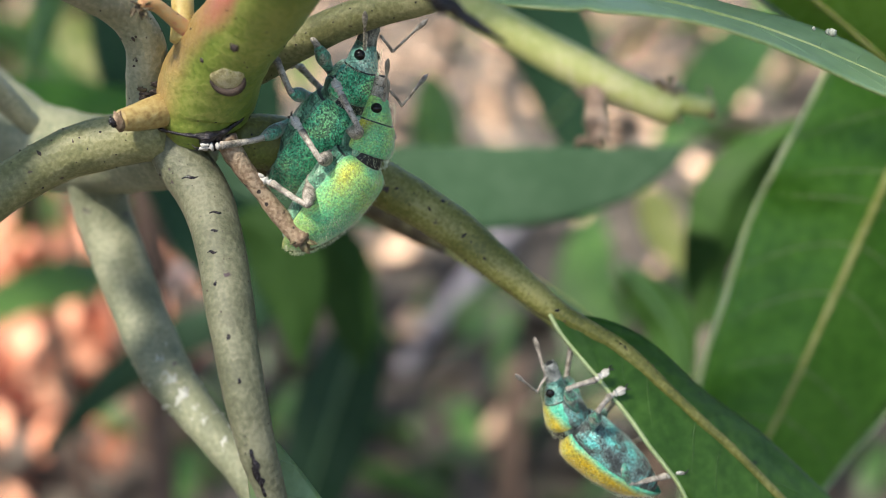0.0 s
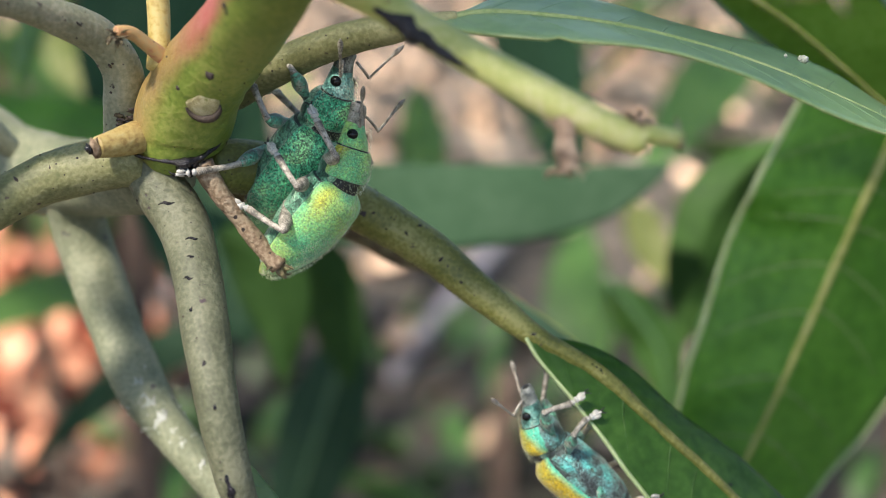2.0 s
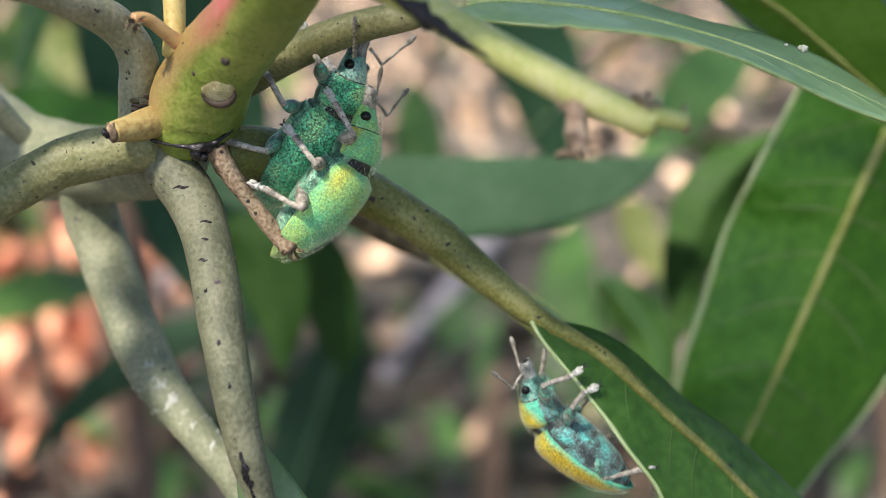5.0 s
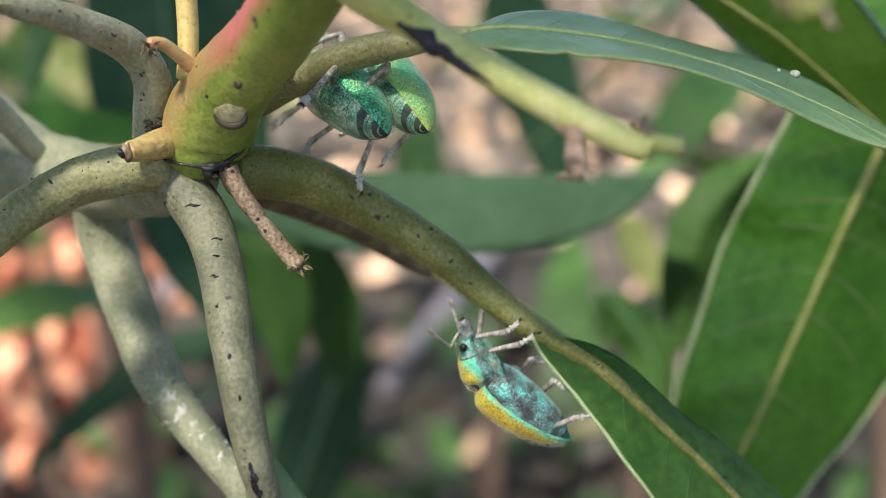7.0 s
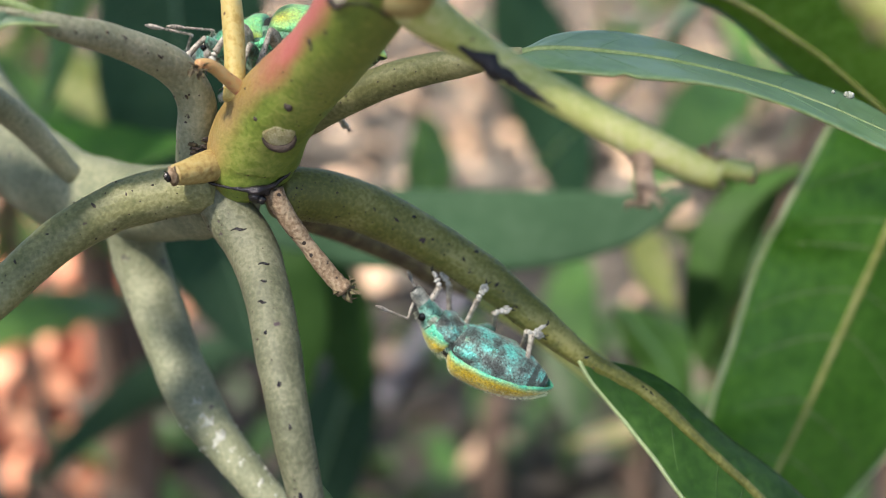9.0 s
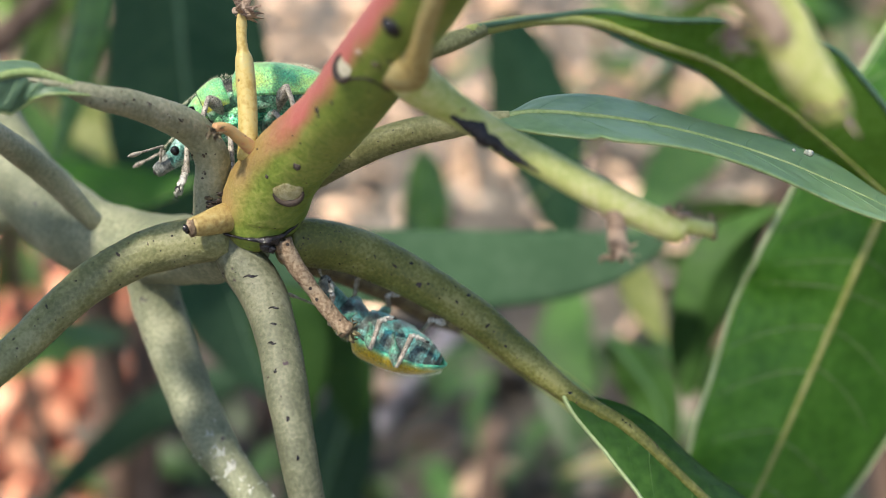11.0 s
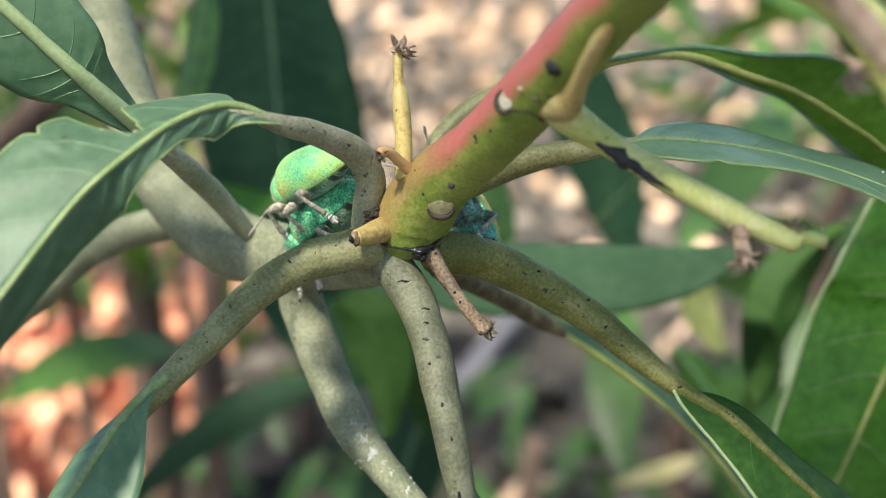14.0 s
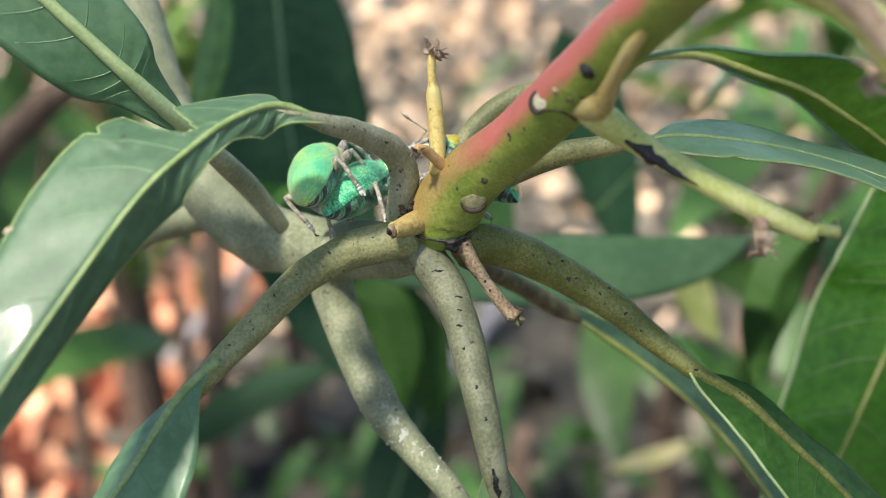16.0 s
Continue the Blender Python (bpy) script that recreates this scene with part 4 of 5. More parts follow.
# ---- weevils ----
eye_black = material("eye_black", [(0.003, 0.003, 0.004), (0.005, 0.005, 0.006), (0.008, 0.008, 0.008)], 2000, 0.22, bump=0, specular=0.35)
seam_dark = material("seam_dark", [(0.006, 0.006, 0.006), (0.012, 0.012, 0.012), (0.025, 0.022, 0.022)], 1500, 0.5, bump=0.3)
leg_grey = material("leg_grey", [(0.1, 0.09, 0.075), (0.32, 0.28, 0.23), (0.58, 0.52, 0.45)], 1800, 0.6, bump=0.5, specks=(0.012, 0.012, 0.012), speck_scale=3400, speck_size=0.13, depth=0.0001)
snout_grey = material("snout_grey", [(0.03, 0.035, 0.034), (0.17, 0.18, 0.165), (0.42, 0.42, 0.38)], 1500, 0.55, bump=0.5, depth=0.0001)
claw_pale = material("claw_pale", [(0.3, 0.29, 0.26), (0.48, 0.46, 0.42), (0.62, 0.6, 0.56)], 2000, 0.6, bump=0.3, depth=0.0001)
fuzz_pale = material("fuzz_pale", [(0.55, 0.58, 0.38), (0.65, 0.66, 0.46), (0.7, 0.7, 0.54)], 500, 0.7, bump=0)
GREEN = scales("green_scales", [(0.045, 0.26, 0.13), (0.09, 0.46, 0.24), (0.16, 0.6, 0.32), (0.3, 0.63, 0.28)], 420, cell=8500, metal=0.5, glitter=(0.3, 1.75), second=(0.1, 0.42, 0.33), pits=0.75)
JADE = scales("jade_scales", [(0.1, 0.5, 0.27), (0.16, 0.59, 0.27), (0.26, 0.64, 0.24), (0.4, 0.66, 0.2)], 300, cell=8500, metal=0.12, glitter=(0.65, 1.25), second=(0.62, 0.56, 0.06), pits=0.4)
GOLD = scales("gold_scales", [(0.52, 0.36, 0.012), (0.62, 0.44, 0.02), (0.64, 0.47, 0.03), (0.5, 0.46, 0.06)], 340, metal=0.1, glitter=(0.66, 1.22), second=(0.1, 0.55, 0.36), pits=0.55)
AQUA = scales("aqua_scales", [(0.045, 0.055, 0.052), (0.12, 0.175, 0.16), (0.15, 0.34, 0.31), (0.15, 0.56, 0.5)], 620, metal=0.15, glitter=(0.5, 1.35), pits=0.8)
VERDANT = scales("verdant_scales", [(0.04, 0.11, 0.07), (0.11, 0.29, 0.18), (0.23, 0.47, 0.31), (0.45, 0.6, 0.45)], 520, metal=0.2, glitter=(0.5, 1.4), pits=0.7)
belly_dark = material("belly_dark", [(0.025, 0.035, 0.032), (0.055, 0.075, 0.068), (0.09, 0.12, 0.11)], 1500, 0.6, bump=0.3)
FACE = scales("face_scales", [(0.045, 0.12, 0.1), (0.11, 0.3, 0.25), (0.22, 0.46, 0.39), (0.42, 0.56, 0.48)], 620, metal=0.2, glitter=(0.5, 1.35), pits=0.6)
LIMB = scales("limb_scales", [(0.045, 0.055, 0.048), (0.12, 0.19, 0.15), (0.1, 0.38, 0.26), (0.28, 0.32, 0.26)], 900, metal=0.25, glitter=(0.5, 1.35), pits=0.7)


def loft(stations, size, seg=32, lo=0.0, hi=360.0, n=40, squash=1.0, groove=0, seam=False):
    """A body section: knots of x, half width, height above and below, and centre height, joined by smooth rings."""
    bm = bmesh.new()
    rings = []
    full = hi - lo >= 360
    line = spline(stations, n)
    for i, (x, w, top, low, cz) in enumerate(line):
        ring = []
        for k in range(seg + (0 if full else 1)):
            a = radians(lo + (hi - lo) * k / seg)
            c, s = math.cos(a), math.sin(a)
            g = 1.0
            if groove:
                g -= 0.02 * (0.5 + 0.5 * math.sin(x * groove + 1.5 * math.sin(a * 3)))
            if seam:
                g -= 0.03 * math.exp(-((a - math.pi / 2) / 0.05) ** 2) + 0.010 * (0.5 + 0.5 * math.cos(a * 30))
            y = w * math.copysign(abs(c) ** squash, c) * g
            z = (top if s > 0 else low) * math.copysign(abs(s) ** squash, s) * g + cz
            ring.append(bm.verts.new(Vector((x, y, z)) * size))
        rings.append(ring)
    m = len(rings[0])
    for a, b in zip(rings, rings[1:]):
        for k in range(m if full else m - 1):
            bm.faces.new((a[k], a[(k + 1) % m], b[(k + 1) % m], b[k]))
    if full:
        bm.faces.new(rings[0][::-1])
        bm.faces.new(rings[-1])
    bmesh.ops.recalc_face_normals(bm, faces=bm.faces)
    return bm


def rod(knots, size, seg=9, n=14, bm=None):
    """A jointed limb through knots x, y, z, radius in body lengths."""
    return tube([[c * size / U for c in k] for k in knots], n=n, seg=seg, bm=bm)


piece = part
BELLY = [(-.475, .028, .02, .03, -.02), (-.44, .08, .03, .062, -.02), (-.34, .138, .04, .105, -.02), (-.18, .17, .05, .13, -.02), (-.02, .17, .05, .135, -.02), (.08, .14, .05, .115, -.02)]
SHELL = [(-.515, .006, .006, .01, -.03), (-.495, .034, .03, .02, -.026), (-.44, .088, .08, .03, -.02), (-.33, .148, .135, .04, -.012), (-.17, .182, .17, .045, -.004), (0, .184, .172, .045, 0), (.07, .166, .15, .045, 0), (.105, .11, .10, .04, 0)]
FEMUR = {"fore": .185, "mid": .185, "hind": .212}
TIBIA = {"fore": .185, "mid": .185, "hind": .218}
TARSUS = .105
HIPS = {"fore": Vector((.20, .065, -.085)), "mid": Vector((.03, .09, -.11)), "hind": Vector((-.13, .09, -.115))}


def weevil(label, length, back, belly, leg_mat, fuzz, seed=0, nod=15.0, turn=0.0):
    """A broad-nosed weevil, one body length long in its own space: head to +x, back to +z. Returns it and its legs."""
    rnd = random.Random(seed)
    s = length * U
    neck = Vector((.11, 0, 0))
    head_turn = pose(0, 0, 0, 0, nod, turn).to_3x3()

    def bend(p):
        """The fore body, nodded and turned at the neck."""
        k = min(1.0, max(0.0, (p.x - .09) / .05))
        return p.lerp(neck + head_turn @ (p - neck), k)

    def part(name, bm, mat, parent, label="", smooth=True):
        if name not in ("leg", "tibia", "foot", "elytra"):
            for v in bm.verts:
                v.co = bend(v.co / s) * s
        return piece(name, bm, mat, parent, label, smooth)

    def shaded(ob):
        """The second scale colour: along the lower margin, and on the yellowish one along the ridge too."""
        at = ob.data.attributes.new("second", "FLOAT", "POINT")
        val = []
        for v in ob.data.vertices:
            p = v.co / s
            low = max(0.0, min(1.0, ((.02 if back is GOLD and p.x < .11 else -.015) - p.z) / .045))
            if back is JADE:
                ridge = max(0.0, min(1.0, (p.z - .1) / .07)) * .26
                front = max(0.0, 1 - abs(p.x - .02) / .16) * max(0.0, 1 - abs(p.z - .045) / .06)
                low = max(low * .95, ridge, front * .7)
            val.append(low)
        at.data.foreach_set("value", val)
        return ob

    w = tagged(new("weevil"), label, "weevil", "weevils on the shoot")
    part("abdomen", loft([(x, y * .96, t * .96, q * .96, z) for x, y, t, q, z in BELLY], s), belly_dark, w)
    for x0, x1 in ((-.472, -.43), (-.427, -.382), (-.379, -.322), (-.319, -.136), (-.132, .03), (.036, .078)):
        cut = [np.array([np.interp(x, [q[0] for q in BELLY], [q[k] for q in BELLY]) for k in range(5)]) for x in np.linspace(x0, x1, 5)]
        part("belly_plate", loft(cut, s, n=7, lo=172, hi=368), belly, w)
    shaded(part("elytra", loft(SHELL, s, lo=-28, hi=208, seg=56, n=56, seam=True), back, w))
    part("waist", loft([(.06, .12, .10, .09, 0), (.10, .11, .095, .085, 0), (.14, .10, .09, .08, 0)], s, n=8), seam_dark, w)
    shaded(part("pronotum", loft([(.132, .10, .09, .08, 0), (.14, .128, .118, .09, 0), (.18, .137, .127, .095, 0), (.25, .118, .113, .09, 0), (.285, .098, .10, .08, 0)], s, groove=90), back, w))
    part("breast", loft([(.06, .11, .02, .118, 0), (.134, .118, .03, .114, 0), (.18, .125, .03, .114, 0), (.25, .109, .03, .103, 0), (.285, .092, .03, .084, 0)], s, squash=.75), belly, w)
    for sd in (-1, 1):
        part("side_plate", loft([(-.10, .012, .02, .02, 0), (-.04, .022, .034, .03, 0), (.03, .02, .03, .03, 0), (.08, .008, .02, .02, 0)], s, seg=14, n=14), belly, w).location = Vector((0, sd * .146, -.062)) * s
    part("collar", loft([(.28, .088, .09, .074, 0), (.286, .087, .088, .073, 0), (.291, .085, .085, .072, 0)], s, n=6), seam_dark, w)
    head = part("head", loft([(.285, .08, .082, .07, 0), (.31, .077, .078, .066, 0), (.345, .07, .066, .06, -.006), (.38, .056, .052, .052, -.014), (.405, .05, .045, .048, -.018)], s, squash=.9), JADE if back is JADE else FACE, w)
    part("rostrum", loft([(.395, .051, .046, .049, -.016), (.44, .043, .038, .045, -.022), (.475, .05, .036, .042, -.026), (.5, .042, .027, .032, -.03)], s, squash=.85), leg_grey if back is JADE else snout_grey, head, "blunt dark grey snout")
    part("mouth", loft([(.494, .034, .02, .025, -.03), (.504, .028, .016, .021, -.031), (.511, .012, .009, .01, -.032)], s, n=8), seam_dark, head)
    for sd in (-1, 1):
        bm = bmesh.new()
        bmesh.ops.create_uvsphere(bm, u_segments=20, v_segments=12, radius=1)
        for v in bm.verts:
            v.co = Vector((v.co.x * .026 + .352, sd * (.061 + .022 * v.co.y), v.co.z * .028 + .012)) * s
        part("eye", bm, eye_black, head, "glossy black eye")
        a = [(.45, sd * .055, .0, .008), (.425, sd * .085, .035, .007), (.40, sd * .115, .06, .009)]
        ant = part("antenna", rod(a, s), leg_grey, head, "grey elbowed antenna")
        x0, x1 = Vector((.40, sd * .115, .06)), Vector((.545, sd * .225, .075))
        part("funicle", rod([(*x0.lerp(x1, k / 14 * .9), .008 if k % 2 else .005) for k in range(15)], s, n=43), leg_grey, ant)
        part("club", rod([(*x0.lerp(x1, .84), .007), (*x0.lerp(x1, 1.0), .0125), (*x0.lerp(x1, 1.16), .012), (*x0.lerp(x1, 1.3), .003)], s), leg_grey, ant)
    legs = []
    for key, hip in HIPS.items():
        thigh, shin = FEMUR[key], TIBIA[key]
        for sd in (-1, 1):
            o = bend(Vector((hip.x, hip.y * sd, hip.z)))
            leg = part("leg", rod([(-.01, 0, 0, .018), (thigh * .25, 0, 0, .023), (thigh * .62, 0, .004, .036), (thigh * .85, 0, .002, .028), (thigh, 0, 0, .018)], s, seg=12, n=20), leg_mat, w)
            tibia = part("tibia", rod([(-.004, 0, 0, .017), (shin * .2, 0, .006, .0145), (shin * .75, 0, .003, .0165), (shin, 0, 0, .02)], s, n=16), leg_grey, leg)
            tip = TARSUS * .93
            bm = rod([(TARSUS * 1.2, -.018, -.012, .0015), (TARSUS * 1.1, -.013, .002, .004), (tip, 0, .004, .006), (TARSUS * 1.1, .013, .002, .004), (TARSUS * 1.2, .018, -.012, .0015)], s, seg=6, n=18)
            for f in bm.faces:
                f.material_index = 1
            rod([(0, 0, 0, .009), (TARSUS * .13, 0, 0, .018), (TARSUS * .25, 0, 0, .010), (TARSUS * .37, 0, 0, .022), (TARSUS * .5, 0, 0, .010), (TARSUS * .75, 0, .002, .009), (TARSUS * .96, 0, .004, .007)], s, n=24, bm=bm)
            for b in (-1, 1):
                blob(Vector((TARSUS * .66, .013 * b, -.003)) * (s / U), .025 * s / U, (1.05, .6, .45), .1, bm=bm, sub=1)
            foot = part("foot", bm, (claw_pale, seam_dark), leg, "pale clawed foot")
            legs.append((leg, tibia, foot, o, sd, key))
    # short hairs over the back and the face
    bm = bmesh.new()
    for _ in range(5200):
        x, a = rnd.uniform(-.5, .40), radians(rnd.uniform(-25, 205))
        f = np.interp(x, [q[0] for q in SHELL] + [.12, .18, .25, .285, .33, .40], [q[1] / .186 for q in SHELL] + [.68, .735, .64, .53, .49, .36])
        r = Vector((0, math.cos(a) * .186 * f, math.sin(a) * (.174 if a > 0 and a < math.pi else .05) * f))
        base, out = Vector((x, 0, 0)) + r * .985, (r.normalized() + Vector((-.6, rnd.uniform(-.3, .3), rnd.uniform(-.3, .3)))).normalized()
        if .305 < x < .395 and abs(math.cos(a)) > .5:
            continue
        side = out.cross(Vector((rnd.random(), rnd.random(), rnd.random()))).normalized() * .0007
        tip = base + out * rnd.uniform(.007, .021)
        bm.faces.new([bm.verts.new(q * s) for q in (base - side, base + side, tip)])
    tagged(part("hairs", bm, fuzz, w, "fine pale hairs", smooth=False), kind="stuff")
    return w, legs, s


green_weevil = weevil("metallic green weevil carrying another one on its back", 1.78, GREEN, VERDANT, LIMB, fuzz_pale, 1, 14, 4)
jade_weevil = weevil("yellow-green furry weevil riding on a larger one", 1.72, JADE, VERDANT, leg_grey, fuzz_pale, 2, 22, 0)
gold_weevil = weevil("golden yellow weevil with a turquoise underside clinging to the petiole", 1.56, GOLD, AQUA, LIMB, fuzz_pale, 3, 28, 0)

# ---- ground and distance ----
def sheet(size, cells, height):
    bm = bmesh.new()
    bmesh.ops.create_grid(bm, x_segments=cells, y_segments=cells, size=size)
    for v in bm.verts:
        v.co.z = height * noise.noise(v.co * 1.3) + 0.3 * height * noise.noise(v.co * 6)
    return bm


ground = tagged(part("ground", sheet(40, 160, 0.03), soil), "dry brown soil under the bush", "ground", kind="structure")


def litter(name, mat, count, box, size, label, seed, lift=0.02, stand=0.4):
    """Curled fallen leaves strewn over a stretch of ground."""
    rnd = random.Random(seed)
    verts, faces = [], []
    for _ in range(count):
        wide, deep = box[1] - box[0], box[3] - box[2]
        c = Vector((rnd.uniform(box[0], box[1]) + rnd.gauss(0, .1 * wide), rnd.uniform(box[2], box[3]) + rnd.gauss(0, .1 * deep), lift + rnd.random() * lift))
        m = Matrix.Translation(c) @ Euler((rnd.gauss(0, stand), rnd.gauss(0, stand), rnd.uniform(0, 6.28))).to_matrix().to_4x4()
        L, W, curl = size * rnd.uniform(.6, 1.3), size * rnd.uniform(.3, .45), rnd.uniform(-.3, .5)
        base = len(verts)
        for i in range(7):
            u = i / 6
            w = W * math.sin(math.pi * min(.97, max(.04, u))) ** .8
            for v in (-1, 0, 1):
                verts.append(m @ Vector((L * (u - .5), w * v, curl * L * (u - .5) ** 2 + .35 * w * abs(v))))
        for i in range(6):
            for v in (0, 1):
                a = base + i * 3 + v
                faces.append((a, a + 3, a + 4, a + 1))
    me = bpy.data.meshes.new(name)
    me.from_pydata(verts, [], faces)
    me.materials.append(mat)
    me.polygons.foreach_set("use_smooth", [True] * len(me.polygons))
    return tagged(new(name, me), label, "leaf litter", kind="stuff")


litter("leaf_litter", litter_grey_shade, 9000, (-4, 4, -3, 6.5), .075, "grey and brown fallen leaves on the soil", 1)
litter("leaf_litter", litter_tan_lit, 2500, (-3.5, 3.5, 1.4, 6.5), .06, "tan fallen leaves coloured bright for sunlit ground", 2)
litter("leaf_litter", litter_tan_lit, 1100, (-8, 8, 6.5, 18), .17, "tan fallen leaves far off, coloured bright for sunlight", 5)
litter("leaf_litter", litter_orange, 420, (-1.1, -.36, .5, 1.7), .055, "orange-brown fallen leaves in the light", 3, lift=.05, stand=.8)


def bush(name, label, count, centre, spread, size, mat, seed, stems=3):
    """A thicket of separate pointed leaves round a few stems."""
    rnd = random.Random(seed)
    thing = tagged(new(name), label, "bush")
    verts, faces = [], []
    for _ in range(count):
        c = Vector([centre[k] + rnd.gauss(0, spread[k]) for k in range(3)])
        m = Matrix.Translation(c) @ Euler((rnd.gauss(.9, .5), rnd.gauss(0, .5), rnd.uniform(0, 6.28))).to_matrix().to_4x4()
        L, W = size * rnd.uniform(.7, 1.3), size * rnd.uniform(.12, .17)
        base = len(verts)
        for i in range(9):
            u = i / 8
            w = W * math.sin(math.pi * min(.98, max(.03, u))) ** .7
            for v in (-1, 0, 1):
                verts.append(m @ Vector((w * v, L * (u - .5), -.35 * L * (u - .4) ** 2 + .25 * w * abs(v))))
        for i in range(8):
            for v in (0, 1):
                a = base + i * 3 + v
                faces.append((a, a + 1, a + 4, a + 3))
    me = bpy.data.meshes.new("foliage")
    me.from_pydata(verts, [], faces)
    me.materials.append(mat)
    me.polygons.foreach_set("use_smooth", [True] * len(me.polygons))
    ob = new("foliage", me)
    ob.parent = thing
    tagged(ob, kind="stuff")
    for k in range(stems):
        x, y = centre[0] + rnd.gauss(0, spread[0] * .5), centre[1] + rnd.gauss(0, spread[1] * .5)
        pts = [(x / U, y / U, -.02 / U, .8), (x / U + 1, y / U, .2 / U, .7), (x / U - 1, y / U + 1, centre[2] / U, .5), (x / U + 2, y / U, (centre[2] + spread[2]) / U, .3)]
        part("stem", tube(pts, n=16, seg=8, rough=.1), trunk_bark, thing)
    return thing


def fallen(spots, mat, label, seed):
    """Large dry leaves that lie propped on the litter, each a thing: places on the ground and lengths."""
    rnd = random.Random(seed)
    for x, y, size in spots:
        size *= .62
        bm = bmesh.new()
        rows = []
        curl, tw = rnd.uniform(.2, .7), rnd.uniform(-.4, .4)
        for i in range(13):
            u = i / 12
            w = size * .5 * math.sin(math.pi * min(.97, max(.04, u))) ** .55
            rows.append([bm.verts.new((w * v + tw * size * (u - .5) ** 2, size * (u - .5), curl * size * (u - .5) ** 2 + .3 * w * abs(v) + .03 * size * noise.noise(Vector((u * 5, v * 3, x * 9))))) for v in (-1, -.5, 0, .5, 1)])
        for a, c in zip(rows, rows[1:]):
            for k in range(4):
                bm.faces.new((a[k], a[k + 1], c[k + 1], c[k]))
        bmesh.ops.solidify(bm, geom=bm.faces[:], thickness=.0006)
        ob = tagged(part("dry_leaf", bm, mat), label, "dry leaf", "fallen leaves on the litter")
        ob.matrix_world = pose(x, y, size * .42, rnd.uniform(45, 75), rnd.uniform(-25, 25), rnd.uniform(-35, 35))


# pale leaves set one by one as painted sun spots
fallen([(-0.0949, 3.49, 0.159), (0.0229, 2.35, 0.134), (0.428, 3.12, 0.16), (0.221, 2.21, 0.0926), (-0.121, 1.56, 0.0848), (-0.094, 1.3, 0.0584), (-0.055, 1.22, 0.0485), (-1.7, 4.36, 0.211), (0.626, 3.11, 0.113), (-0.614, 1.46, 0.06), (-0.318, 1.7, 0.0833)], litter_tan_lit, "pale tan dry leaf, coloured bright for a sun spot", 21)
fallen([(-0.0218, 5.81, 0.349), (0.273, 6.71, 0.369), (0.289, 4.14, 0.189), (0.000629, 4.23, 0.193), (0.38, 3.81, 0.136), (-0.166, 1.69, 0.0834), (0.244, 2.18, 0.0928), (-0.467, 6.02, 0.272), (1.11, 7.09, 0.322), (-0.336, 8.02, 0.36), (0.0639, 3.3, 0.135)], litter_tan_lit, "pale tan dry leaf, coloured bright for a sun spot", 22)
fallen([(-0.54, 1.31, 0.0938), (-0.462, 1.23, 0.0953), (-0.518, 1.17, 0.0716), (-0.442, 1.1, 0.0742), (-0.479, 1.38, 0.0724), (-0.487, 1.04, 0.0595), (-0.507, 1.61, 0.0725), (-0.666, 1.66, 0.0572), (-0.44, 0.884, 0.0529), (-0.382, 0.983, 0.0556)], litter_orange, "orange-brown dry leaf in the sun", 23)
fallen([(-0.612, 1.74, 0.109), (-0.631, 1.63, 0.0851), (-0.496, 1.41, 0.0912), (-0.588, 1.42, 0.0678), (-0.49, 1.28, 0.0696), (-1.61, 4.43, 0.143), (-0.637, 1.3, 0.0804)], litter_orange, "orange-brown dry leaf in the sun", 24)
def fallen_branch(knots, label):
    """A dead branch lying on the litter, with a few broken side twigs."""
    pts = [tuple(c / U for c in k) for k in knots]
    ob = tagged(part("fallen_branch", tube(pts, n=40, seg=12, rough=.15, lump=.4), stick_bark), label, "branch")
    for k in (1, 2):
        x, y, z, r = pts[k]
        side = 1 if k % 2 else -1
        part("twig", tube([(x, y, z, r * .5), (x + side * 3, y + 2.5, z + 1.5, r * .4), (x + side * 5, y + 6, z + 2.2, r * .25)], n=14, seg=8, rough=.2, lump=.6), stick_bark, ob)


fallen_branch([(-.09, 1.12, .02, .011), (-.04, 1.28, .035, .0115), (.03, 1.5, .04, .012), (.1, 1.72, .03, .011)], "pale grey-violet dead branch on the fallen leaves")
fallen_branch([(-.42, 1.35, .03, .012), (-.36, 1.28, .1, .012), (-.3, 1.22, .17, .011), (-.24, 1.18, .24, .009)], "dark dead branch leaning over the fallen leaves")
bush("mango_bush", "green mango bush in the shade", 60, (.42, .75, .40), (.12, .15, .12), .15, leaf_bush, 11)
bush("mango_bush", "green mango bush in the shade", 36, (-.33, .62, .50), (.09, .1, .09), .13, leaf_bush, 12, 1)
bush("mango_bush", "dark mango bush close behind the shoot", 7, (.14, .33, .455), (.045, .05, .05), .10, leaf_bush, 15)
bush("mango_bush", "young yellow-green mango growth in the light", 110, (-.345, .9, .43), (.1, .1, .09), .075, leaf_lime, 17, 1)
bush("seedling", "low green seedlings among the fallen leaves", 90, (.03, .85, .05), (.22, .2, .03), .09, leaf_bush, 14)
bush("mango_bush", "dark mango bush further off", 160, (1.0, 2.2, .5), (.4, .4, .22), .2, leaf_bush, 13)


def crown(centre, spread, count, seed):
    """Leaves added overhead, out of view, to keep the sun off the shoot and ground."""
    ob = bush("shade_crown", "unseen leafy crown added overhead to shade shoot and ground", count, centre, spread, .13, leaf_bush, seed)
    return ob


